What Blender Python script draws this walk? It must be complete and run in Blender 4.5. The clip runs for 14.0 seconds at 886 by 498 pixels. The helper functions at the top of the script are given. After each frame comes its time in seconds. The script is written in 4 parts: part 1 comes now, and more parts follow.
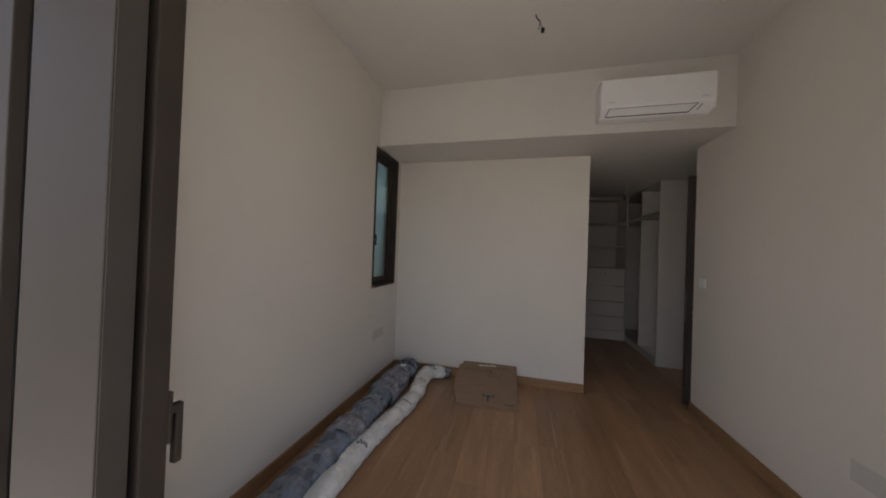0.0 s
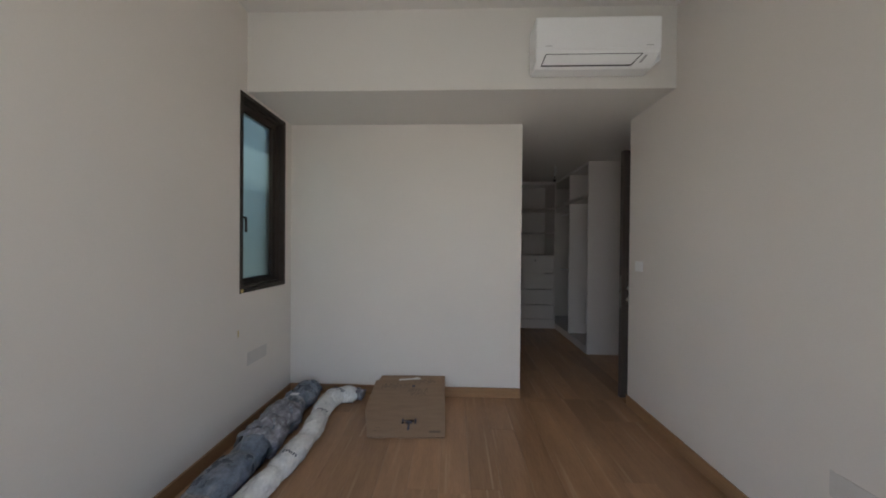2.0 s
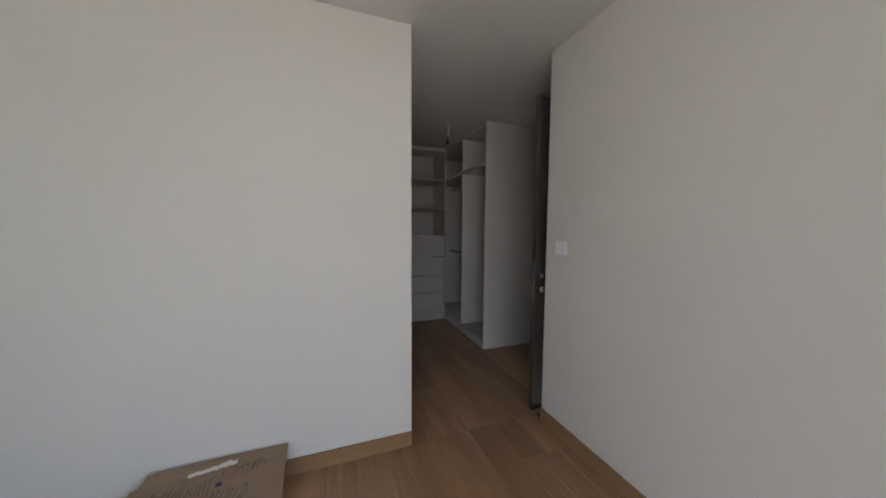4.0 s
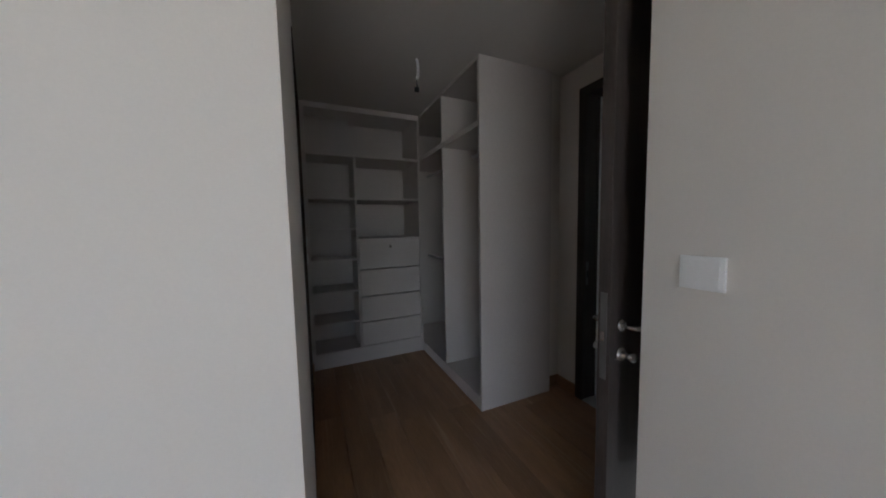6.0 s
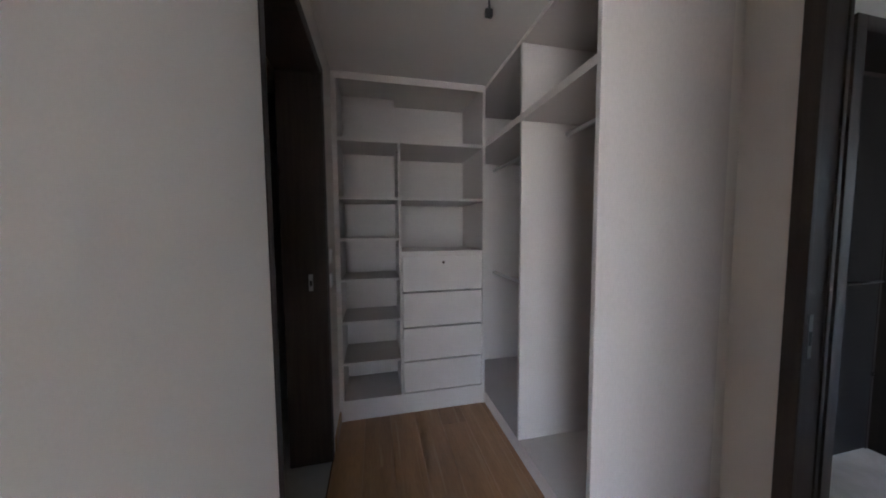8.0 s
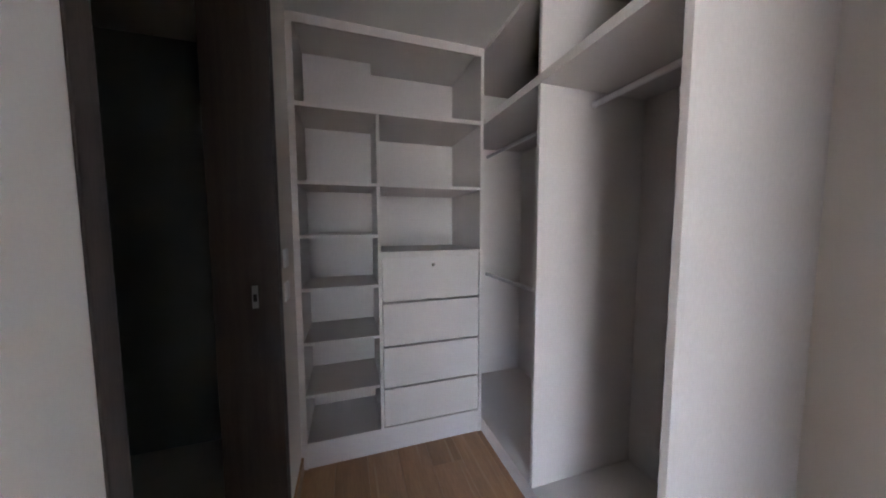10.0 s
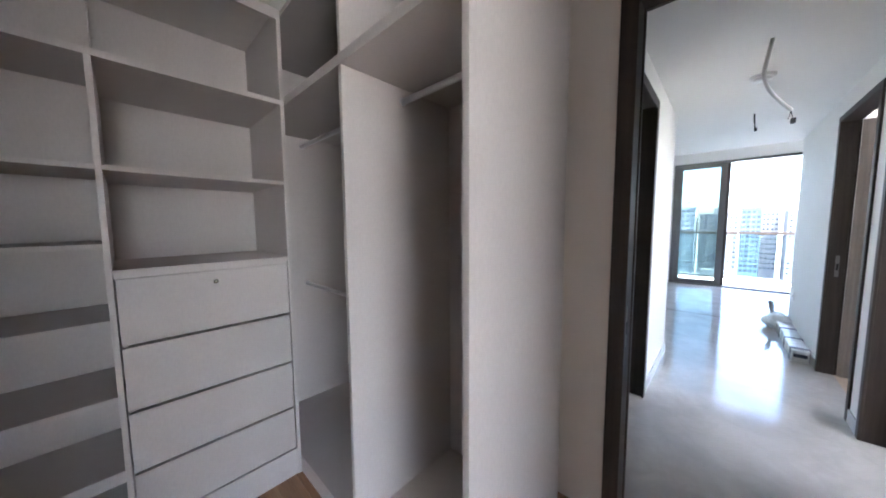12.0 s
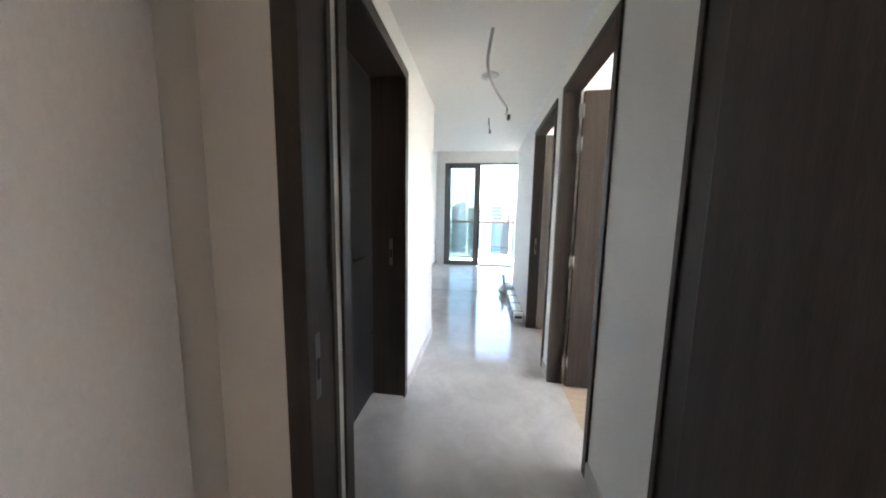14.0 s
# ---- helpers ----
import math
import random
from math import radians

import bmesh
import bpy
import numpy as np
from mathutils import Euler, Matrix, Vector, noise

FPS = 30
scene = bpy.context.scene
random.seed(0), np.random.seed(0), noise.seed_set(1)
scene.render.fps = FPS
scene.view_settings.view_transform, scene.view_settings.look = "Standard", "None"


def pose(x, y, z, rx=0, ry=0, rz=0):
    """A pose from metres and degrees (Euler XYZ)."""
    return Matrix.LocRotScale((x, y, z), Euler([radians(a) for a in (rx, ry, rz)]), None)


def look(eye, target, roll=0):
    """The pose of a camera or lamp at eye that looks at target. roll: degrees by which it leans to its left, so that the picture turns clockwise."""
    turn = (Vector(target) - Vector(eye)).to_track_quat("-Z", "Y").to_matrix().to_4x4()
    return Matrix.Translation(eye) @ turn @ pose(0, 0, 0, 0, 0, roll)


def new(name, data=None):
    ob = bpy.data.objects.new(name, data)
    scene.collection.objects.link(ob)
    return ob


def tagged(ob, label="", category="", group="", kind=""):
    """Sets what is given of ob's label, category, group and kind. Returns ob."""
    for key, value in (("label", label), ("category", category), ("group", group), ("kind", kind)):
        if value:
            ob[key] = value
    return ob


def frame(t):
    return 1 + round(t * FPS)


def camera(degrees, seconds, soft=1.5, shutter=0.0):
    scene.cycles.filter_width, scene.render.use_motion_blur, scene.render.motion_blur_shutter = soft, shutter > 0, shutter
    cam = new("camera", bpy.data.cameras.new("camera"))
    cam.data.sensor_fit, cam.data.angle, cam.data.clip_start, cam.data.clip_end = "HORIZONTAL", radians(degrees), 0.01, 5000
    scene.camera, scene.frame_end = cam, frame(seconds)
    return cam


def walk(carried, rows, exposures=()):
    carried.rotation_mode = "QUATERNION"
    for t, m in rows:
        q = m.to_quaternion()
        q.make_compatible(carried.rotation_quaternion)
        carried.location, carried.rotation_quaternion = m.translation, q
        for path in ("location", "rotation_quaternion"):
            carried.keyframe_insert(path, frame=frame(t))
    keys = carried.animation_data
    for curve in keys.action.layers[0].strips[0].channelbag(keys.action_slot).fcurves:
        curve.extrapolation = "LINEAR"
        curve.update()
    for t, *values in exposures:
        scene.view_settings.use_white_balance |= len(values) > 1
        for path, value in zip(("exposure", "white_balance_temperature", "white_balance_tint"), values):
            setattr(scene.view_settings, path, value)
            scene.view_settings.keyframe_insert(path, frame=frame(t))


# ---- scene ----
# camera and its walk
cam = camera(112.0, 14.0, soft=1.9)
PATH = [
    (0, (0.11, 0.27, 1.481), (-0.384, 2.208, 1.501), 2.1),
    (0.5, (0.138, 0.413, 1.455), (-0.074, 2.401, 1.372), 1.4),
    (1, (0.117, 0.568, 1.421), (0.033, 2.563, 1.314), 0.5),
    (1.5, (0.109, 0.732, 1.427), (0.084, 2.729, 1.322), -0.4),
    (2, (0.191, 0.982, 1.432), (0.124, 2.981, 1.417), 0.5),
    (2.5, (0.176, 1.243, 1.468), (0.252, 3.241, 1.417), 2.4),
    (3, (0.178, 1.533, 1.443), (0.578, 3.492, 1.376), 2.0),
    (3.5, (0.258, 1.776, 1.395), (0.848, 3.684, 1.291), 0.8),
    (5.8, (0.831, 3.081, 1.415), (1.65, 4.899, 1.246), 0.0),
    (6, (0.874, 3.189, 1.412), (1.683, 5.012, 1.257), -1.1),
    (6.5, (0.978, 3.455, 1.412), (1.678, 5.323, 1.273), -1.9),
    (7, (1.093, 3.693, 1.453), (1.524, 5.638, 1.274), -0.5),
    (7.5, (1.131, 3.895, 1.48), (1.516, 5.852, 1.326), -0.5),
    (7.7, (1.129, 3.945, 1.468), (1.535, 5.898, 1.338), -0.5),
    (10, (1.132, 4.475, 1.454), (1.736, 6.375, 1.3), -0.1),
    (10.5, (1.192, 4.541, 1.463), (2.083, 6.326, 1.323), -1.2),
    (11, (1.258, 4.554, 1.475), (2.311, 6.25, 1.353), -1.1),
    (11.5, (1.301, 4.567, 1.473), (2.57, 6.107, 1.336), -0.9),
    (12, (1.364, 4.557, 1.472), (2.818, 5.92, 1.304), -0.4),
    (12.5, (1.5, 4.501, 1.445), (3.215, 5.504, 1.217), -1.5),
    (13, (1.687, 4.446, 1.448), (3.532, 5.179, 1.207), -1.5),
    (13.5, (1.906, 4.398, 1.441), (3.815, 4.942, 1.198), 0.0),
    (14, (2.129, 4.423, 1.428), (4.099, 4.677, 1.195), 1.0),
]
EXPOSURES = [(0.0, 1.5, 6700, 14), (0.5, 1.68, 6650, 13), (1.0, 1.76, 6550, 12), (2.0, 2.03, 6200, 10), (3.5, 2.35, 6100, 9), (6.0, 2.45, 5850, 10), (6.5, 2.6, 5850, 11),
             (7.0, 3.35, 6100, 13), (7.5, 3.85, 5850, 14), (10.0, 4.76, 5800, 15), (10.5, 4.88, 6050, 18), (11.0, 4.8, 6050, 17), (12.0, 4.72, 5850, 15), (13.0, 4.78, 6000, 13), (13.5, 4.8, 6100, 12), (14.0, 4.76, 6450, 12)]
walk(cam, [(t, look(eye, target, roll)) for t, eye, target, roll in PATH], EXPOSURES)

# world, sun and the light that the open balcony lets in
SKY = 0.12
world = bpy.data.worlds.new("sky")
scene.world = world
world.use_nodes = True
wn = world.node_tree.nodes
sky = wn.new("ShaderNodeTexSky")
sky.sky_type, sky.sun_disc = "NISHITA", False
sky.sun_elevation, sky.sun_rotation = radians(62), radians(208)
sky.air_density, sky.dust_density = 1.0, 2.5
wn["Background"].inputs["Strength"].default_value = SKY
world.node_tree.links.new(sky.outputs["Color"], wn["Background"].inputs["Color"])

sun = new("sun", bpy.data.lights.new("sun", "SUN"))
sun.data.energy, sun.data.angle, sun.data.color = 4.2, radians(0.5), (1.0, 0.95, 0.88)
sun.matrix_world = look((-22, -41.4, 88), (0, 0, 0))


# materials
def nodes_of(name):
    m = bpy.data.materials.new(name)
    m.use_nodes = True
    return m, m.node_tree, m.node_tree.nodes, m.node_tree.links


def surface(name, base, rough=0.6, metal=0.0, var=0.05, scale=3.0, grain=0.04, fine=90.0, bump=0.05,
            stretch=(1, 1, 1), vary=0.0, space="Object", specular=0.5, rough_var=0.06, coat=0.0, streak=None):
    """A painted, wooden, metal or stone surface with variation at two scales and fine relief."""
    m, tree, n, link = nodes_of(name)
    bsdf = n["Principled BSDF"]
    coord, place = n.new("ShaderNodeTexCoord"), n.new("ShaderNodeMapping")
    place.inputs["Scale"].default_value = stretch
    if space == "World":
        link.new(n.new("ShaderNodeNewGeometry").outputs["Position"], place.inputs["Vector"])
    else:
        link.new(coord.outputs["Object"], place.inputs["Vector"])
    info = n.new("ShaderNodeObjectInfo")
    shift = n.new("ShaderNodeMath")
    shift.operation = "MULTIPLY"
    shift.inputs[1].default_value = 37.0 if vary else 0.0
    link.new(info.outputs["Random"], shift.inputs[0])
    link.new(shift.outputs[0], place.inputs["Location"])
    broad, small = n.new("ShaderNodeTexNoise"), n.new("ShaderNodeTexNoise")
    broad.inputs["Scale"].default_value, broad.inputs["Detail"].default_value = scale, 4.0
    small.inputs["Scale"].default_value, small.inputs["Detail"].default_value = fine, 3.0
    for tex in (broad, small):
        link.new(place.outputs["Vector"], tex.inputs["Vector"])
    total = None
    for tex, amount in ((broad, var), (small, grain)):
        span = n.new("ShaderNodeMapRange")
        span.inputs["From Min"].default_value, span.inputs["From Max"].default_value = 0.3, 0.7
        span.inputs["To Min"].default_value, span.inputs["To Max"].default_value = 1 - amount, 1 + amount
        link.new(tex.outputs["Fac"], span.inputs["Value"])
        if total is None:
            total = span.outputs["Result"]
        else:
            both = n.new("ShaderNodeMath")
            both.operation = "MULTIPLY"
            link.new(total, both.inputs[0])
            link.new(span.outputs["Result"], both.inputs[1])
            total = both.outputs[0]
    if vary:
        span = n.new("ShaderNodeMapRange")
        span.inputs["To Min"].default_value, span.inputs["To Max"].default_value = 1 - vary, 1 + vary
        link.new(info.outputs["Random"], span.inputs["Value"])
        both = n.new("ShaderNodeMath")
        both.operation = "MULTIPLY"
        link.new(total, both.inputs[0])
        link.new(span.outputs["Result"], both.inputs[1])
        total = both.outputs[0]
    tint = n.new("ShaderNodeVectorMath")
    tint.operation = "SCALE"
    tint.inputs[0].default_value = base
    link.new(total, tint.inputs["Scale"])
    colour = tint.outputs[0]
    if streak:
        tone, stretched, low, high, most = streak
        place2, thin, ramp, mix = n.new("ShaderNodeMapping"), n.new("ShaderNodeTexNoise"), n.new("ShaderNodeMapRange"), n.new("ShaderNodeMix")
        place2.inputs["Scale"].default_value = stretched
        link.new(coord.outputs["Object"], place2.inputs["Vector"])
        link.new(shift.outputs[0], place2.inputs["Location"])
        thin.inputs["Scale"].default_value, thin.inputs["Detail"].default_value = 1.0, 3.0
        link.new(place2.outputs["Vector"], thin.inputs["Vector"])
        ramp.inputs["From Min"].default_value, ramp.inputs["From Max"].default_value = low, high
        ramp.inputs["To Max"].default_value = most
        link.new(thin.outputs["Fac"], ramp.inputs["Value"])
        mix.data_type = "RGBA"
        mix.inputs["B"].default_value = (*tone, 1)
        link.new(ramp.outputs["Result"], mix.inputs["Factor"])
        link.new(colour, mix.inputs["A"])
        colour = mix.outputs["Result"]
    link.new(colour, bsdf.inputs["Base Color"])
    span = n.new("ShaderNodeMapRange")
    span.inputs["To Min"].default_value, span.inputs["To Max"].default_value = max(0.0, rough - rough_var), min(1.0, rough + rough_var)
    link.new(broad.outputs["Fac"], span.inputs["Value"])
    link.new(span.outputs["Result"], bsdf.inputs["Roughness"])
    bsdf.inputs["Metallic"].default_value = metal
    bsdf.inputs["Specular IOR Level"].default_value = specular
    bsdf.inputs["Coat Weight"].default_value = coat
    if bump:
        relief = n.new("ShaderNodeBump")
        relief.inputs["Strength"].default_value, relief.inputs["Distance"].default_value = bump, 0.004
        link.new(small.outputs["Fac"], relief.inputs["Height"])
        link.new(relief.outputs["Normal"], bsdf.inputs["Normal"])
    return m


def glass(name, color, rough=0.0, ior=1.45, clear=1.0):
    m, tree, n, link = nodes_of(name)
    bsdf = n["Principled BSDF"]
    bsdf.inputs["Base Color"].default_value = (*color, 1)
    bsdf.inputs["Roughness"].default_value, bsdf.inputs["IOR"].default_value = rough, ior
    bsdf.inputs["Transmission Weight"].default_value = clear
    return m


def marble(name):
    m, tree, n, link = nodes_of(name)
    bsdf = n["Principled BSDF"]
    geo = n.new("ShaderNodeNewGeometry")
    cloud, vein, ramp, mix = n.new("ShaderNodeTexNoise"), n.new("ShaderNodeTexNoise"), n.new("ShaderNodeValToRGB"), n.new("ShaderNodeMix")
    cloud.inputs["Scale"].default_value, cloud.inputs["Detail"].default_value, cloud.inputs["Distortion"].default_value = 2.2, 8.0, 0.8
    vein.inputs["Scale"].default_value, vein.inputs["Detail"].default_value, vein.inputs["Distortion"].default_value = 5.0, 10.0, 2.2
    for tex in (cloud, vein):
        link.new(geo.outputs["Position"], tex.inputs["Vector"])
    ramp.color_ramp.elements[0].position, ramp.color_ramp.elements[0].color = 0.3, (0.47, 0.45, 0.42, 1)
    ramp.color_ramp.elements[1].position, ramp.color_ramp.elements[1].color = 0.7, (0.62, 0.60, 0.565, 1)
    link.new(cloud.outputs["Fac"], ramp.inputs["Fac"])
    line = n.new("ShaderNodeMapRange")
    line.inputs["From Min"].default_value, line.inputs["From Max"].default_value = 0.47, 0.56
    line.inputs["To Min"].default_value, line.inputs["To Max"].default_value = 0.0, 0.16
    link.new(vein.outputs["Fac"], line.inputs["Value"])
    mix.data_type = "RGBA"
    mix.inputs["B"].default_value = (0.40, 0.375, 0.34, 1)
    link.new(line.outputs["Result"], mix.inputs["Factor"])
    link.new(ramp.outputs["Color"], mix.inputs["A"])
    link.new(mix.outputs["Result"], bsdf.inputs["Base Color"])
    bsdf.inputs["Roughness"].default_value = 0.11
    bsdf.inputs["Specular IOR Level"].default_value = 0.36
    return m


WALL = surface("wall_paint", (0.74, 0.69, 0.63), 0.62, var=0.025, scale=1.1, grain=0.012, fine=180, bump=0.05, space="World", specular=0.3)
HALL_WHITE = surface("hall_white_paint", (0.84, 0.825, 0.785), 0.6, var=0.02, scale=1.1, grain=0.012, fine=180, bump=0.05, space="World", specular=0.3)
CEILING = surface("ceiling_paint", (0.70, 0.67, 0.62), 0.75, var=0.02, scale=0.9, grain=0.01, fine=160, bump=0.04, space="World", specular=0.25)
OAK = surface("oak_plank", (0.36, 0.205, 0.108), 0.34, var=0.13, scale=1.8, grain=0.09, fine=17, bump=0.03, stretch=(7, 0.9, 1), vary=0.14, specular=0.4, streak=((0.56, 0.40, 0.25), (30, 0.9, 1), 0.60, 0.74, 0.55))
PALE_OAK = surface("pale_oak", (0.46, 0.36, 0.25), 0.4, var=0.1, scale=3, grain=0.05, fine=40, stretch=(6, 1, 1), space="World")
OAK_TRIM = surface("oak_skirting", (0.33, 0.19, 0.095), 0.45, var=0.12, scale=3, grain=0.08, fine=50, bump=0.05, stretch=(1, 1, 8), space="World", specular=0.4)
SUBFLOOR = surface("subfloor", (0.09, 0.055, 0.03), 0.9, space="World")
STONE = marble("polished_marble")
STONE_TRIM = surface("stone_skirting", (0.66, 0.63, 0.58), 0.25, var=0.06, scale=4, space="World")
VENEER = surface("dark_veneer", (0.050, 0.038, 0.031), 0.5, var=0.22, scale=3, grain=0.20, fine=60, bump=0.05, stretch=(14, 14, 0.7), space="World", specular=0.28)
VENEER_LEAF = surface("dark_leaf_veneer", (0.066, 0.053, 0.046), 0.48, var=0.22, scale=3, grain=0.20, fine=60, bump=0.05, stretch=(14, 14, 0.7), specular=0.45)
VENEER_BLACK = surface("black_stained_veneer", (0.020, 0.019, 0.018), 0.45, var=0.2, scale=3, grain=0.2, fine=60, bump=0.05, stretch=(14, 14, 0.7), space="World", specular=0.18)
# Leaf of the second side room: veneer lightened in colour to look lit.
VENEER_LIT = surface("lit_leaf_veneer", (0.22, 0.185, 0.155), 0.5, var=0.16, scale=3, grain=0.16, fine=60, bump=0.05, stretch=(14, 14, 0.7), specular=0.4)
MELAMINE = surface("white_linen_melamine", (0.60, 0.55, 0.510), 0.5, var=0.02, scale=2, grain=0.03, fine=150, bump=0.05, stretch=(1, 1, 0.35), space="World", specular=0.4)
BRONZE = surface("bronze_aluminium", (0.042, 0.033, 0.027), 0.62, 0.0, var=0.08, scale=5, grain=0.05, fine=140, bump=0.03, space="World", specular=0.22)
BRONZE_GREY = surface("grey_aluminium", (0.13, 0.125, 0.117), 0.45, 0.2, var=0.06, scale=5, grain=0.05, fine=140, bump=0.03, space="World")
STEEL = surface("brushed_steel", (0.62, 0.60, 0.57), 0.26, 0.95, var=0.06, grain=0.08, fine=200, bump=0.02)
BRONZE_SATIN = surface("satin_bronze_aluminium", (0.058, 0.050, 0.044), 0.5, 0.1, var=0.06, scale=5, grain=0.05, fine=140, bump=0.03, space="World")
LOCK = surface("satin_lock_steel", (0.20, 0.19, 0.18), 0.42, 0.5, var=0.05, grain=0.05, bump=0.0)
HINGE = surface("satin_hinge_steel", (0.42, 0.41, 0.39), 0.5, 0.3, var=0.04, grain=0.03, bump=0.0)
CHROME = surface("satin_steel_tube", (0.78, 0.77, 0.75), 0.42, 0.6, var=0.03, grain=0.02, bump=0.0)
GASKET = surface("black_rubber", (0.018, 0.018, 0.018), 0.7, grain=0.1)
PLASTIC = surface("white_plastic", (0.86, 0.855, 0.84), 0.35, var=0.02, grain=0.01, fine=60, bump=0.0)
PLASTIC_GREY = surface("grey_plastic", (0.45, 0.44, 0.43), 0.4, var=0.03, grain=0.02, bump=0.0)
DARK_GAP = surface("dark_gap", (0.02, 0.02, 0.02), 0.8)
CARD = surface("brown_cardboard", (0.30, 0.205, 0.135), 0.85, var=0.08, scale=5, grain=0.06, fine=130, bump=0.08, stretch=(1, 6, 1), specular=0.15)
CARD_EDGE = surface("cardboard_edge", (0.33, 0.245, 0.17), 0.9, grain=0.15, fine=200, bump=0.2)
INK = surface("blue_black_ink", (0.035, 0.045, 0.075), 0.7)
INK_PRINT = surface("printed_ink", (0.07, 0.07, 0.095), 0.8)
INK_FAINT = surface("faded_marker", (0.16, 0.112, 0.08), 0.85)
TAPE = surface("clear_tape", (0.74, 0.70, 0.64), 0.25)
TAPE_YELLOW = surface("yellow_tape", (0.60, 0.46, 0.16), 0.5)
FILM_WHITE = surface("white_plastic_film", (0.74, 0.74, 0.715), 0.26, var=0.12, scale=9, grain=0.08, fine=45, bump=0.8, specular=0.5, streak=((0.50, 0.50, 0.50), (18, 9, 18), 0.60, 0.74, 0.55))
# Pale streaks of the next two films are glints painted into the colour.
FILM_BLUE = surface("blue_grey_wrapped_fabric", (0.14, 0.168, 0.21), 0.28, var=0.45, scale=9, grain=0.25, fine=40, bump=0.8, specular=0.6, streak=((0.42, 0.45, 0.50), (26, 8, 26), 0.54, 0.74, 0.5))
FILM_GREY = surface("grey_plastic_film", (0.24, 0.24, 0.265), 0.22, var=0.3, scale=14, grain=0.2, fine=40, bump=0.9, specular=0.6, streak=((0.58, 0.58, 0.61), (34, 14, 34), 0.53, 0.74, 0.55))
PATCH = surface("repaired_paint", (0.61, 0.58, 0.54), 0.7, var=0.03, scale=9, grain=0.02, bump=0.03, space="World", specular=0.2)
BATH_TILE = surface("dark_green_grey_tile", (0.16, 0.17, 0.155), 0.35, var=0.12, scale=2, space="World")
BATH_FLOOR = surface("grey_stone_floor", (0.38, 0.36, 0.33), 0.35, var=0.1, scale=3, space="World")
FROSTED = glass("frosted_glass", (0.27, 0.38, 0.38), 0.6)
CLEAR = glass("clear_glass", (0.93, 0.98, 0.97))
TINTED = glass("tinted_glass", (0.17, 0.235, 0.235))
RAIL_GLASS = glass("railing_glass", (0.68, 0.78, 0.79))
CONCRETE = surface("balcony_paint", (0.62, 0.60, 0.57), 0.8, var=0.06, space="World")
GROUND = surface("city_ground", (0.19, 0.19, 0.17), 0.95, var=0.4, scale=0.01, grain=0.3, fine=0.08, bump=0.0, space="World")
# White facades get a much darker colour so the indoor exposure keeps their contrast.
FACADE_DIMMED = surface("dimmed_white_facade", (0.16, 0.16, 0.165), 0.8, var=0.06, scale=0.05, grain=0.03, fine=0.6, bump=0.0, space="World")
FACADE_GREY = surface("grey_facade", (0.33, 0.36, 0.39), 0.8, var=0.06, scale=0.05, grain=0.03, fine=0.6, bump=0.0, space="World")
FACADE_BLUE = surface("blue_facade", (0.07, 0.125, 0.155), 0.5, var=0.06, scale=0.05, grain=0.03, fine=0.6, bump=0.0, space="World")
FAR_WINDOW = surface("far_window", (0.02, 0.03, 0.04), 0.25, var=0.3, scale=0.3, grain=0.1, fine=2.0, bump=0.0, vary=0.4)


# building blocks
ORIGIN = {}


def box(bm, x0, y0, z0, x1, y1, z1, bevel=0.0):
    made = bmesh.ops.create_cube(bm, size=1)["verts"]
    for v in made:
        v.co = Vector(((x0 + x1) / 2 + v.co.x * (x1 - x0), (y0 + y1) / 2 + v.co.y * (y1 - y0), (z0 + z1) / 2 + v.co.z * (z1 - z0)))
    if bevel:
        edges = {e for v in made for e in v.link_edges}
        bmesh.ops.bevel(bm, geom=list(edges), offset=bevel, segments=2, affect="EDGES", profile=0.6)
    return bm


def boxes(*sizes, bevel=0.0):
    bm = bmesh.new()
    for size in sizes:
        box(bm, *size, bevel=bevel)
    return bm


def side(nrm, a0, n0, z0, a1, n1, z1):
    """A box's corners from a place along a wall, a place across it and a height; nrm is the axis across the wall."""
    return (n0, a0, z0, n1, a1, z1) if nrm == "x" else (a0, n0, z0, a1, n1, z1)


def tube(bm, points, radii, ring=10, caps=True, flat=1.0, wobble=0.0, seed=0):
    """A tube along points, with a radius for each."""
    pts = [Vector(p) for p in points]
    loops = []
    for i, p in enumerate(pts):
        along = (pts[min(i + 1, len(pts) - 1)] - pts[max(i - 1, 0)]).normalized()
        up = Vector((0, 0, 1)) if abs(along.z) < 0.9 else Vector((1, 0, 0))
        across = along.cross(up).normalized()
        up = across.cross(along).normalized()
        r = radii[i] if isinstance(radii, (list, tuple)) else radii
        loop = []
        for k in range(ring):
            a = 2 * math.pi * k / ring
            d = across * math.cos(a) + up * math.sin(a) * flat
            w = 1 + wobble * noise.noise(Vector((p.x * 9 + d.x * 1.3 + seed, p.y * 9 + d.y * 1.3, d.z * 2.0 + p.z)))
            loop.append(bm.verts.new(p + d * r * w))
        loops.append(loop)
    for a, b in zip(loops, loops[1:]):
        for k in range(ring):
            bm.faces.new((a[k], a[(k + 1) % ring], b[(k + 1) % ring], b[k]))
    if caps:
        bm.faces.new(loops[0][::-1])
        bm.faces.new(loops[-1])
    bmesh.ops.recalc_face_normals(bm, faces=bm.faces)
    return bm


def smooth_line(points, steps=8):
    """A Catmull-Rom line through points."""
    pts = [Vector(p) for p in points]
    ext = [pts[0] * 2 - pts[1]] + pts + [pts[-1] * 2 - pts[-2]]
    out = []
    for i in range(1, len(ext) - 2):
        a, b, c, d = ext[i - 1:i + 3]
        for k in range(steps):
            t = k / steps
            out.append(0.5 * (2 * b + (c - a) * t + (2 * a - 5 * b + 4 * c - d) * t * t + (3 * b - a - 3 * c + d) * t ** 3))
    return out + [pts[-1]]


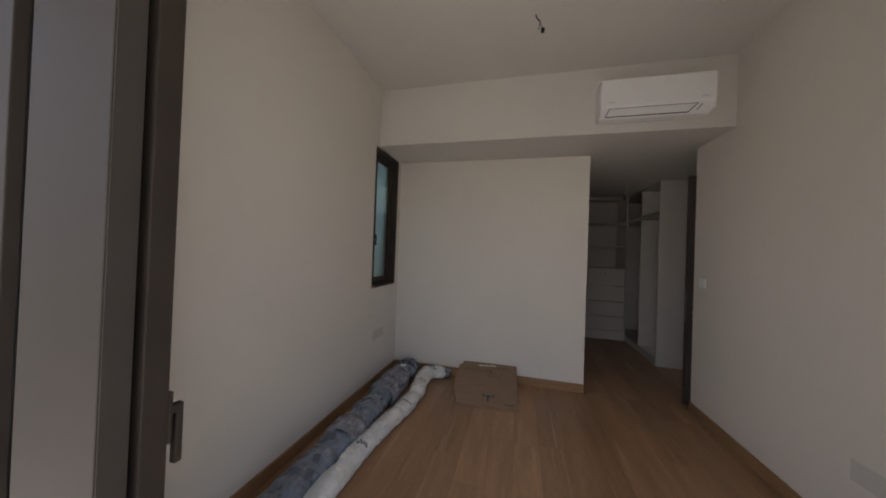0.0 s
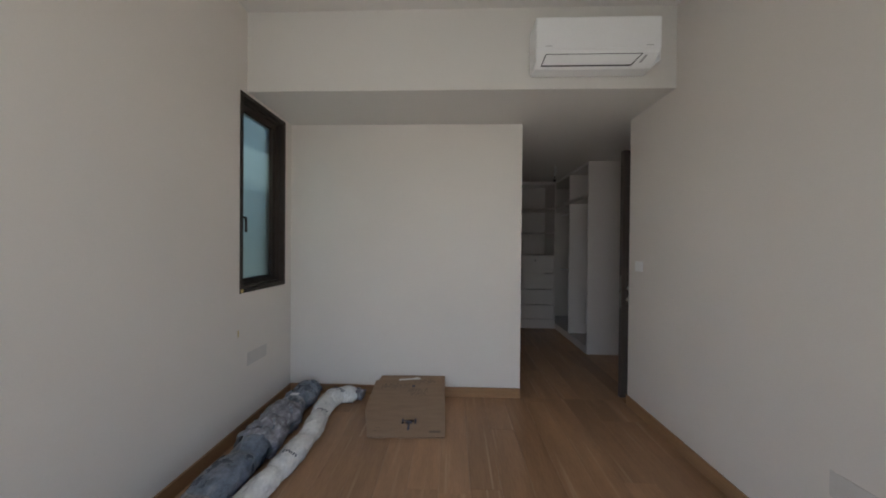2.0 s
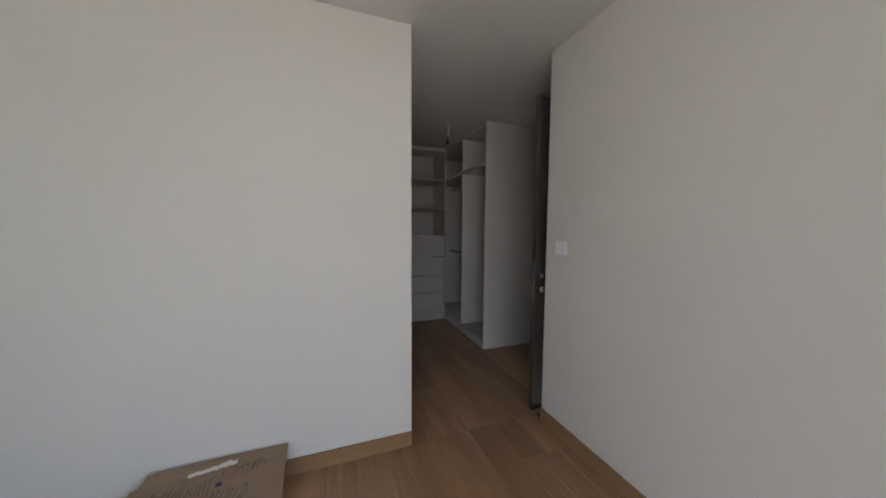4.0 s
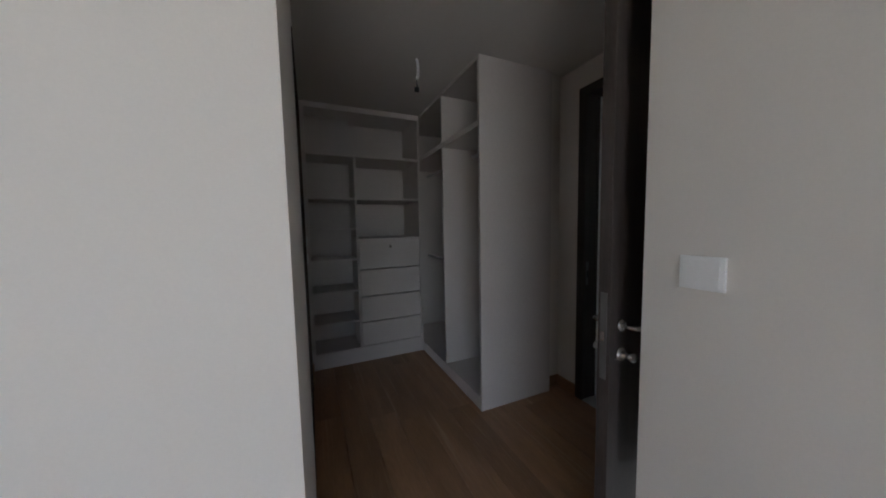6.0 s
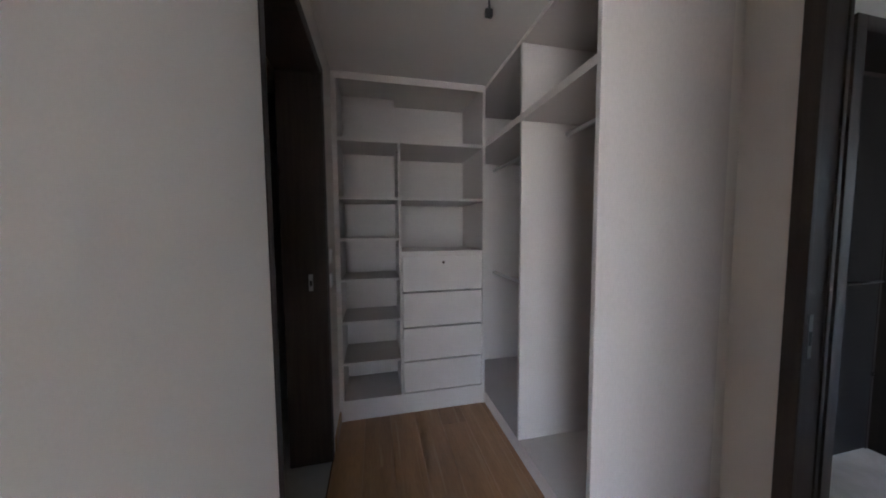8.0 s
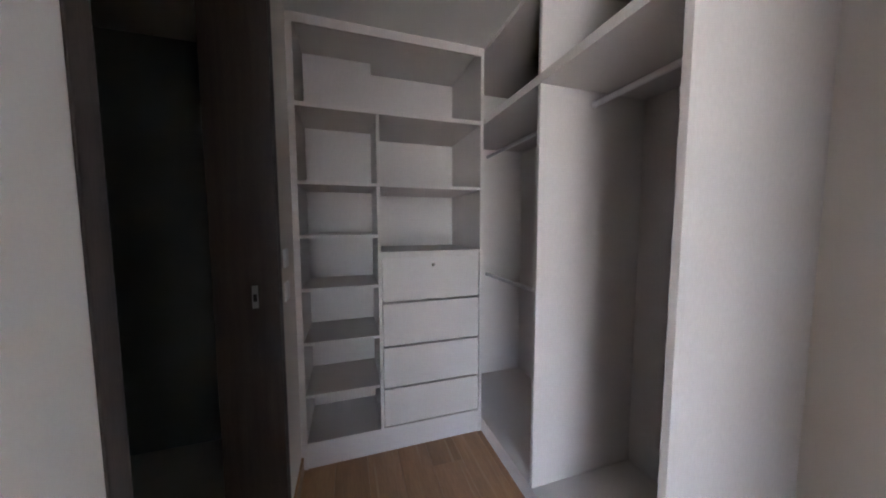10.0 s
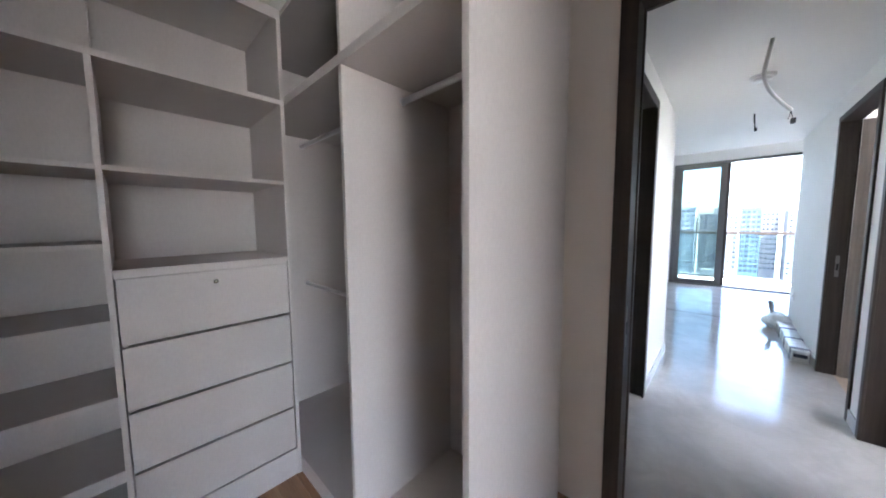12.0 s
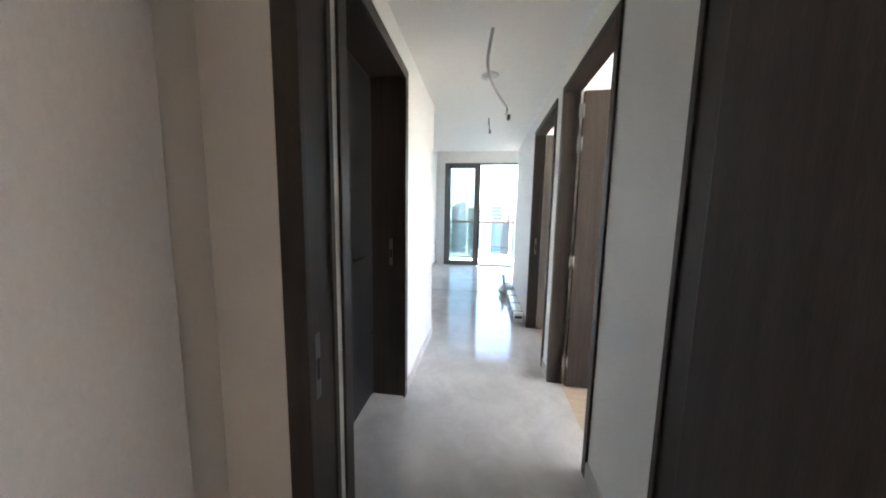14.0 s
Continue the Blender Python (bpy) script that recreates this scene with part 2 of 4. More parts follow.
def disc(bm, place, axis, radius, depth, ring=20):
    turn = Vector(axis).to_track_quat("Z", "Y").to_matrix().to_4x4()
    bmesh.ops.create_cone(bm, cap_ends=True, segments=ring, radius1=radius, radius2=radius, depth=depth, matrix=Matrix.Translation(place) @ turn)
    return bm


def mesh_of(name, bm, material, smooth=False):
    me = bpy.data.meshes.new(name)
    bm.to_mesh(me)
    bm.free()
    me.materials.append(material)
    if smooth:
        me.polygons.foreach_set("use_smooth", [True] * len(me.polygons))
    return me


def thing(name, place, label, category, group="", kind=""):
    ob = new(name)
    ob.empty_display_size = 0.1
    ob.location = place
    ORIGIN[ob] = Vector(place)
    return tagged(ob, label, category, group, kind)


def part(name, bm, material, parent, label="", smooth=False, local=False):
    """Links a bmesh as one mesh under a thing or a part. Its coordinates are the world's, or with local the parent's."""
    if not local:
        bmesh.ops.translate(bm, verts=bm.verts, vec=-ORIGIN[parent])
    ob = new(name, mesh_of(name, bm, material, smooth))
    ob.parent = parent
    ORIGIN[ob] = Vector(ORIGIN[parent])
    return tagged(ob, label)


def solid(name, bm, material, label="", category="", group="", kind="", smooth=False):
    """A thing or a piece of the setting that is one mesh."""
    ob = new(name, mesh_of(name, bm, material, smooth))
    ORIGIN[ob] = Vector()
    return tagged(ob, label, category, group, kind)


# ---- plan: metres. The bedroom runs along y, the hall along x ----
LEFT, RIGHT, BACK, FRONT = -1.386, 1.802, 3.841, 0.76
PASS, ENTRY, END = 0.838, 2.81, 6.91
SOFFIT, HIGH, DOOR = 2.60, 3.20, 2.41
HALL = 2.92
JAMB = 1.28
HALL_L, HALL_R, WINDOW = 4.987, 3.812, 10.53


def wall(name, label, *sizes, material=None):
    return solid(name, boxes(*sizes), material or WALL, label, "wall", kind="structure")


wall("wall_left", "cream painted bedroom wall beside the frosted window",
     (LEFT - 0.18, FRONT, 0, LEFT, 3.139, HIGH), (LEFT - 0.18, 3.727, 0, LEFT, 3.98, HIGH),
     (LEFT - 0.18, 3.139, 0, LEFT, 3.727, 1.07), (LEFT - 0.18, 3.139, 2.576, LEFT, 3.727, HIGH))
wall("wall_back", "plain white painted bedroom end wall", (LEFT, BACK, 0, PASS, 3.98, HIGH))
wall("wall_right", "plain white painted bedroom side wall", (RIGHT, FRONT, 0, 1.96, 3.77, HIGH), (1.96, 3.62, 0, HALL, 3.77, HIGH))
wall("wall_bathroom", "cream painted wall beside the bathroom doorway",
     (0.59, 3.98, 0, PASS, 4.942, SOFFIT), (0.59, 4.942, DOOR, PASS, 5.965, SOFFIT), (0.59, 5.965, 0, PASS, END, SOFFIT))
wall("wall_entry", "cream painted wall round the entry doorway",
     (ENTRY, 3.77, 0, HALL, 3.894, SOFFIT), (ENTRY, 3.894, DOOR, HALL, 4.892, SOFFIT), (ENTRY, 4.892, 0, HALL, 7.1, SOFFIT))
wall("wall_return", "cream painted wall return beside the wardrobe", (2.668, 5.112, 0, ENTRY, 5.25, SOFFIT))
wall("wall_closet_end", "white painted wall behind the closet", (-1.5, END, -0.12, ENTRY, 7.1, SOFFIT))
wall("wall_hall_left", "bright white hall wall",
     (HALL, HALL_L, 0, 3.27, 5.24, SOFFIT), (3.27, HALL_L, DOOR, 4.310, 5.24, SOFFIT), (4.310, HALL_L, 0, 5.52, 5.24, SOFFIT),
     (5.37, 5.24, 0, 5.52, 5.71, HIGH), (5.37, 5.71, 0, WINDOW + 0.15, 5.86, HIGH), material=HALL_WHITE)
wall("wall_hall_right", "bright white hall wall with two doorways",
     (HALL, 3.715, 0, 3.712, HALL_R, SOFFIT), (3.712, 3.715, DOOR, 4.692, HALL_R, SOFFIT), (4.692, 3.715, 0, 4.916, HALL_R, SOFFIT),
     (4.916, 3.715, DOOR, 5.958, HALL_R, SOFFIT), (5.958, 3.715, 0, 7.84, HALL_R, SOFFIT), (7.70, -0.6, 0, 7.84, 3.715, HIGH), material=HALL_WHITE)
# Below y 2.9 the wall is unseen and narrows the window to dim the hall.
wall("wall_living", "white painted window wall of the living room, unseen end closed to dim the hall",
     (WINDOW, 5.48, 0, WINDOW + 0.15, 5.71, HIGH), (WINDOW, 2.9, 2.82, WINDOW + 0.15, 5.48, HIGH), (WINDOW, -0.6, 0, WINDOW + 0.15, 2.9, HIGH),
     (7.0, -0.75, 0, WINDOW + 0.15, -0.6, HIGH), material=HALL_WHITE)
wall("wall_side_rooms", "plain white wall between the side rooms",
     (4.76, FRONT + 0.15, 0, 4.84, 3.715, 2.8), (1.96, FRONT, 0, 7.70, FRONT + 0.15, 0.9), (1.96, FRONT, 2.65, 7.70, FRONT + 0.15, 2.8),
     (1.96, FRONT, 0.9, 2.15, FRONT + 0.15, 2.65), (4.6, FRONT, 0.9, 5.0, FRONT + 0.15, 2.65), (7.0, FRONT, 0.9, 7.70, FRONT + 0.15, 2.65))
# The piece right of JAMB is unseen, added to dim the closet shelves.
wall("wall_facade", "painted wall over the balcony doors, unseen piece beside them added to dim the closet", (LEFT - 0.18, FRONT, 2.72, RIGHT, 0.93, HIGH), (JAMB, FRONT, 0, RIGHT, 0.93, 2.72))
wall("wall_bathroom_inside", "dark tiled bathroom wall",
     (-1.5, 3.98, -0.12, -1.4, END, SOFFIT), (-1.4, END - 0.1, -0.12, 0.59, END, SOFFIT), (-1.4, 3.98, -0.12, 0.59, 4.02, SOFFIT), material=BATH_TILE)

# Added out of view behind the frosted pane to dim and even its light.
wall("wall_outside", "unseen plain grey wall added outside to dim the frosted window", (-2.75, 1.2, -1.0, -2.6, 5.5, 6.4), material=CONCRETE)
solid("bulkhead", boxes((LEFT, 3.217, SOFFIT, RIGHT, BACK, HIGH)), CEILING, "white painted ceiling bulkhead over the back wall", "bulkhead", kind="structure")
solid("ceiling", boxes((LEFT - 0.18, FRONT, HIGH, 1.96, 3.98, HIGH + 0.12)), CEILING, "plain white bedroom ceiling", "ceiling", kind="structure")
solid("ceiling_closet", boxes((PASS, BACK, SOFFIT, HALL, 7.1, SOFFIT + 0.1), (RIGHT, 3.62, SOFFIT, HALL, BACK, SOFFIT + 0.1), (-1.5, 3.98, SOFFIT, PASS, 7.1, SOFFIT + 0.1)),
      CEILING, "plain white closet ceiling", "ceiling", kind="structure")
solid("ceiling_hall", boxes((HALL, 3.715, SOFFIT, 7.90, 5.24, SOFFIT + 0.1), (5.52, 5.24, SOFFIT, 7.90, 5.71, SOFFIT + 0.1), (7.84, 3.715, SOFFIT + 0.1, 7.90, 5.71, HIGH), (7.84, -0.6, SOFFIT, 7.90, 3.715, HIGH)),
      HALL_WHITE, "plain white hall ceiling", "ceiling", kind="structure")
solid("ceiling_living", boxes((7.0, -0.75, HIGH, WINDOW + 0.15, 5.86, HIGH + 0.1)), CEILING, "plain white living room ceiling", "ceiling", kind="structure")
solid("ceiling_side_rooms", boxes((1.96, FRONT, 2.8, 7.70, 3.715, 2.9)), HALL_WHITE, "plain white side room ceiling", "ceiling", kind="structure")

floor = solid("floor", boxes((LEFT - 0.1, 0.80, -0.12, RIGHT + 0.1, BACK, -0.012), (PASS - 0.01, BACK, -0.12, 2.80, END, -0.012)), SUBFLOOR,
              "oak plank floor running the length of the bedroom", "floor", kind="structure")
solid("floor_hall", boxes((2.80, 3.715, -0.12, WINDOW + 0.15, 5.86, 0), (7.84, -0.75, -0.12, WINDOW + 0.15, 3.715, 0)), STONE,
      "polished pale marble hall floor", "floor", kind="structure")
solid("floor_joint", boxes((7.60, 3.83, 0.0005, 7.606, 5.69, 0.002)), DARK_GAP, "thin dark joint across the marble floor", "floor joint", kind="structure")
solid("floor_bathroom", boxes((-1.5, 3.98, -0.12, PASS - 0.01, END, -0.015)), BATH_FLOOR, "grey stone bathroom floor", "floor", kind="structure")
solid("floor_side_rooms", boxes((1.96, FRONT, -0.12, 7.70, 3.715, -0.004)), PALE_OAK, "pale oak side room floor", "floor", kind="structure")
# Unseen slab and roof run on to x 7.4 to shade the side rooms.
solid("balcony", boxes((-2.6, -1.4, -0.15, 7.4, 0.80, -0.02), (-2.6, -1.4, 2.95, 7.4, FRONT, 3.15)), CONCRETE, "unseen painted balcony slab outside the bedroom, lengthened to shade the side rooms", "balcony", kind="structure")


# skirting boards
def skirting(name, label, material, height, *runs):
    bm = bmesh.new()
    for x0, y0, x1, y1 in runs:
        box(bm, x0, y0, 0, x1, y1, height, bevel=0.003)
    return solid(name, bm, material, label, "skirting", kind="structure")


skirting("baseboard_bedroom", "oak skirting board along the bedroom walls", OAK_TRIM, 0.092,
         (LEFT, 0.95, LEFT + 0.014, BACK - 0.014), (LEFT, BACK - 0.014, PASS, BACK), (RIGHT - 0.014, 0.95, RIGHT, 3.77))
skirting("baseboard_closet", "oak skirting board beside the entry doorway", OAK_TRIM, 0.092,
         (ENTRY - 0.014, 4.906, ENTRY, 5.098), (2.680, 5.098, ENTRY, 5.112), (PASS, 6.02, PASS + 0.014, 6.31))
skirting("baseboard_hall", "pale stone skirting along the hall", STONE_TRIM, 0.10,
         (HALL, HALL_R, 3.712, HALL_R + 0.012), (4.692, HALL_R, 4.916, HALL_R + 0.012), (5.958, HALL_R, 7.84, HALL_R + 0.012),
         (HALL, HALL_L - 0.012, 3.27, HALL_L), (4.310, HALL_L - 0.012, 5.52, HALL_L), (5.52, 5.698, WINDOW, 5.71))


# door frames
def door_frame(name, label, nrm, a0, a1, n0, n1, stop=None, w=0.05, proud=0.014, t=0.036):
    ob = thing(name, (n0, a0, 0) if nrm == "x" else (a0, n0, 0), label, "door frame", kind="structure")
    for lo, hi in ((a0, a0 + t), (a1 - t, a1)):
        part("jamb", boxes(side(nrm, lo, n0, 0, hi, n1, DOOR - t), bevel=0.002), VENEER, ob)
    part("head", boxes(side(nrm, a0, n0, DOOR - t, a1, n1, DOOR), bevel=0.002), VENEER, ob)
    for near, far in ((n0 - proud, n0), (n1, n1 + proud)):
        part("architrave", boxes(side(nrm, a0 - 0.012, near, 0, a0 + w - 0.012, far, DOOR + 0.012), bevel=0.003), VENEER, ob)
        part("architrave", boxes(side(nrm, a1 - w + 0.012, near, 0, a1 + 0.012, far, DOOR + 0.012), bevel=0.003), VENEER, ob)
        part("architrave", boxes(side(nrm, a0 + w - 0.012, near, DOOR - w + 0.012, a1 - w + 0.012, far, DOOR + 0.012), bevel=0.003), VENEER, ob)
    if stop:
        s0, s1 = stop
        part("door_stop", boxes(side(nrm, a0 + t, s0, 0, a0 + t + 0.014, s1, DOOR - t), bevel=0.002), VENEER, ob)
        part("door_stop", boxes(side(nrm, a1 - t - 0.014, s0, 0, a1 - t, s1, DOOR - t), bevel=0.002), VENEER, ob)
        part("door_stop", boxes(side(nrm, a0 + t + 0.014, s0, DOOR - t - 0.014, a1 - t - 0.014, s1, DOOR - t), bevel=0.002), VENEER, ob)
    return ob


def strike(parent, nrm, a, n, z, sign, h=0.16, metal=None):
    """A strike plate on a jamb whose face looks along the wall in the direction sign."""
    lo, hi = sorted((a, a + 0.003 * sign))
    plate = part("strike_plate", boxes(side(nrm, lo, n - 0.012, z - h / 2, hi, n + 0.012, z + h / 2), bevel=0.001), metal or STEEL, parent, "metal strike plate")
    lo, hi = sorted((a + 0.0032 * sign, a + 0.0045 * sign))
    part("latch_hole", boxes(side(nrm, lo, n - 0.007, z - h * 0.2, hi, n + 0.007, z + h * 0.12)), DARK_GAP, plate)


d1 = door_frame("door_1", "dark veneered frame of the bedroom entry", "x", 3.894, 4.892, ENTRY, HALL, w=0.064, proud=0.022, t=0.046)
strike(d1, "x", 4.846, 2.835, 1.02, -1, 0.18, BRONZE_GREY)
d2 = door_frame("door_2", "dark veneered bathroom doorway off the closet", "x", 4.942, 5.965, 0.59, PASS, w=0.04, proud=0.004)
strike(d2, "x", 5.929, 0.745, 1.150, -1, 0.10, HINGE)
d3 = door_frame("door_3", "dark veneered doorway in the hall", "y", 3.27, 4.310, HALL_L, 5.24, w=0.07)
strike(d3, "y", 4.274, 5.09, 1.14, -1, 0.20, LOCK)
d4 = door_frame("door_4", "dark veneered doorway to a side room", "y", 3.712, 4.692, 3.715, HALL_R)
d5 = door_frame("door_5", "dark veneered doorway further along the hall", "y", 4.916, 5.958, 3.715, HALL_R)
strike(d5, "y", 5.922, 3.76, 1.05, -1, 0.2, LOCK)


# door leaves, hinge at the origin, leaf along +x, thickness along y
def lever(ob, x, y, z, sign):
    rose = part("rose", disc(bmesh.new(), (x, y + 0.004 * sign, z), (0, 1, 0), 0.021, 0.008), STEEL, ob, "brushed steel rose", True, True)
    grip = smooth_line([(x, y + 0.008 * sign, z), (x, y + 0.045 * sign, z), (x - 0.012, y + 0.058 * sign, z), (x - 0.06, y + 0.058 * sign, z - 0.003), (x - 0.135, y + 0.054 * sign, z - 0.012)], 5)
    part("lever", tube(bmesh.new(), grip, [0.0095 - 0.0035 * k / (len(grip) - 1) for k in range(len(grip))], 10), STEEL, rose, "", True, True)
    rose = part("rose", disc(bmesh.new(), (x, y + 0.004 * sign, z - 0.105), (0, 1, 0), 0.025, 0.008), STEEL, ob, "brushed steel cylinder rose", True, True)
    part("thumb_turn", tube(bmesh.new(), [(x, y + 0.008 * sign, z - 0.105), (x, y + 0.03 * sign, z - 0.105), (x - 0.004, y + 0.032 * sign, z - 0.105), (x - 0.004, y + 0.05 * sign, z - 0.105)], [0.012, 0.012, 0.017, 0.015], 10), STEEL, rose, "", True, True)


def leaf(name, label, w, material, m, handle=True, t=0.044, hinges=(0.22, 1.06, 1.98, 2.22), h=2.365, knuckle=1):
    ob = thing(name, (0, 0, 0), label, "door")
    slab = bmesh.new()
    box(slab, 0, -t / 2, 0.008, w, t / 2, h, bevel=0.002)
    part("leaf", slab, material, ob, local=True)
    if handle:
        part("lock_plate", boxes((w, -0.012, 0.86, w + 0.0025, 0.012, 1.17), bevel=0.001), LOCK, ob, "brushed steel lock plate", local=True)
        part("latch", boxes((w + 0.0025, -0.008, 1.0, w + 0.010, 0.008, 1.035), bevel=0.002), STEEL, ob, local=True)
        lever(ob, w - 0.062, -t / 2, 1.05, -1)
        lever(ob, w - 0.062, t / 2, 1.05, 1)
    for z in hinges:
        part("hinge", tube(bmesh.new(), [(-0.004, knuckle * (t / 2 + 0.004), z - 0.05), (-0.004, knuckle * (t / 2 + 0.004), z + 0.05)], 0.008, 10), HINGE, ob, "", True, True)
        y0, y1 = sorted((knuckle * t / 2, knuckle * (t / 2 + 0.003)))
        part("hinge_leaf", boxes((-0.034, y0, z - 0.05, -0.004, y1, z + 0.05)), HINGE, ob, "satin steel hinge plate", local=True)
        part("hinge_plate", boxes((-0.0025, -t / 2 + 0.004, z - 0.05, -0.0005, t / 2, z + 0.05)), HINGE, ob, local=True)
    ob.matrix_world = m
    return ob


leaf("entry_door", "dark veneered bedroom door standing open, steel lever", 0.96, VENEER_LEAF, pose(2.755, 3.985, 0, 0, 0, 185.2))
leaf("side_room_door", "dark veneered door standing open into a side room", 0.85, VENEER, pose(4.628, 3.688, 0, 0, 0, 268), handle=False, knuckle=-1)
leaf("second_side_room_door", "veneered door standing open into the second room, coloured pale as lit", 0.85, VENEER_LIT, pose(5.908, 3.702, 0, 0, 0, 262), handle=False, hinges=(), knuckle=-1)
hall_leaf = thing("hall_bathroom_door", (3.34, 5.242, 0), "closed dark panelled door with a bar handle", "door")
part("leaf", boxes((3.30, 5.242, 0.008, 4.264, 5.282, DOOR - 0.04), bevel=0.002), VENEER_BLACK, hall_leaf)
part("bar_handle", tube(bmesh.new(), [(3.92, 5.22, 1.12), (4.226, 5.22, 1.12)], 0.009, 10), GASKET, hall_leaf, "dark slim bar handle", True)
for x in (3.95, 4.196):
    part("bracket", tube(bmesh.new(), [(x, 5.222, 1.12), (x, 5.243, 1.12)], 0.006, 8), GASKET, hall_leaf, "", True)
part("floor_catch", boxes((4.241, 5.225, 0.50, 4.261, 5.242, 0.525), bevel=0.003), STEEL, hall_leaf, "small steel catch")


# frosted side window
win = thing("window_1", (LEFT, 3.13, 1.07), "bronze-framed frosted casement window, closed", "window", kind="structure")
Y0, Y1, Z0, Z1 = 3.139, 3.727, 1.07, 2.576


def ring_parts(parent, names, x0, x1, y0, y1, z0, z1, w, material, bevel=0.003):
    part(names[0], boxes((x0, y0, z0, x1, y0 + w, z1), bevel=bevel), material, parent)
    part(names[0], boxes((x0, y1 - w, z0, x1, y1, z1), bevel=bevel), material, parent)
    part(names[1], boxes((x0, y0 + w, z0, x1, y1 - w, z0 + w), bevel=bevel), material, parent)
    part(names[1], boxes((x0, y0 + w, z1 - w, x1, y1 - w, z1), bevel=bevel), material, parent)


ring_parts(win, ("frame_stile", "frame_rail"), LEFT - 0.16, LEFT + 0.008, Y0, Y1, Z0, Z1, 0.03, BRONZE)
ring_parts(win, ("frame_bead", "frame_bead"), LEFT - 0.14, LEFT - 0.03, Y0 + 0.03, Y1 - 0.03, Z0 + 0.03, Z1 - 0.03, 0.018, BRONZE)
ring_parts(win, ("sash_stile", "sash_rail"), LEFT - 0.12, LEFT - 0.06, Y0 + 0.048, Y1 - 0.048, Z0 + 0.048, Z1 - 0.048, 0.05, BRONZE)
part("pane", boxes((LEFT - 0.095, Y0 + 0.098, Z0 + 0.098, LEFT - 0.089, Y1 - 0.098, Z1 - 0.098)), FROSTED, win, "frosted glass pane")
handle = part("handle", boxes((LEFT - 0.06, Y0 + 0.06, 1.57, LEFT - 0.05, Y0 + 0.085, 1.66), bevel=0.002), BRONZE, win, "dark window handle")
part("grip", tube(bmesh.new(), smooth_line([(LEFT - 0.05, Y0 + 0.073, 1.64), (LEFT - 0.012, Y0 + 0.073, 1.64), (LEFT - 0.006, Y0 + 0.075, 1.625), (LEFT - 0.006, Y0 + 0.078, 1.53)], 5), 0.009, 8), BRONZE, handle, "", True)
part("tape", boxes((LEFT + 0.008, Y0 + 0.002, Z0 + 0.004, LEFT + 0.0095, Y0 + 0.03, Z0 + 0.03)), TAPE_YELLOW, win, "scrap of yellow tape")


# balcony sliding doors
def sliding_leaf(name, label, x0, x1, y0, y1, side_x, handle_sign, w):
    ob = thing(name, (x0, y0, 0), label, "sliding door", kind="")
    far = min(w, 0.09)
    for a, b in ((x0, x0 + far), (x1 - w, x1)):
        stile = part("stile", boxes((a, y0, 0.03, b, y1, 2.68), bevel=0.004), BRONZE, ob)
        if not handle_sign:
            e = b if b == x1 else a - 0.003
            part("edge_strip", boxes((e, y0 + 0.004, 0.04, e + 0.003, y1 - 0.004, 2.66)), BRONZE_SATIN, stile, "satin aluminium edge strip")
        part("groove", boxes(((a if a == x1 - w else b) , y0 + 0.03, 0.04, (a if a == x1 - w else b) + 0.0015, y1 - 0.03, 2.66)), GASKET, stile)
    for a, b in ((0.03, 0.13), (2.60, 2.68)):
        part("rail", boxes((x0 + far, y0, a, x1 - w, y1, b), bevel=0.004), BRONZE, ob)
    p = part("pane", boxes((x0 + far, (y0 + y1) / 2 - 0.004, 0.13, x1 - w, (y0 + y1) / 2 + 0.004, 2.60)), CLEAR, ob, "clear glass pane")
    p.visible_shadow = False
    if handle_sign:
        hx = side_x
        plate = part("handle_plate", boxes((hx - 0.016, y1, 0.90, hx + 0.016, y1 + 0.009, 1.05), bevel=0.003), BRONZE, ob, "dark handle plate")
        part("grip", boxes((hx - 0.011, y1 + 0.009, 0.980, hx + 0.011, y1 + 0.042, 1.006), (hx - 0.011, y1 + 0.022, 0.83, hx + 0.011, y1 + 0.042, 0.984), bevel=0.004), BRONZE, plate)
    return ob


for inner in (True, False):
    y0, y1 = (0.850, 0.915) if inner else (0.765, 0.832)
    sliding_leaf("sliding_door", "bronze aluminium glass door slid to one side", LEFT + 0.03, -0.848 if inner else -0.856, y0, y1, -0.860, inner, 0.085 if inner else 0.32)
sliding_leaf("sliding_door", "narrow bronze aluminium glass door leaf, closed", 0.845, JAMB - 0.03, 0.850, 0.915, 0.872, True, 0.085)
track = thing("sliding_door_frame", (LEFT, 0.84, 0), "bronze aluminium frame round the balcony opening", "door frame", kind="structure")
for x in (LEFT, JAMB - 0.03):
    part("jamb", boxes((x, FRONT, 0, x + 0.03, 0.93, 2.72)), BRONZE, track)
part("head", boxes((LEFT + 0.03, FRONT, 2.685, JAMB - 0.03, 0.93, 2.72)), BRONZE, track)
part("sill", boxes((LEFT + 0.03, FRONT, -0.012, JAMB - 0.03, 0.94, 0.008)), BRONZE_GREY, track)
for y in (0.79, 0.875):
    part("track", boxes((LEFT + 0.03, y - 0.004, 0.008, JAMB - 0.03, y + 0.004, 0.022)), BRONZE_GREY, track)


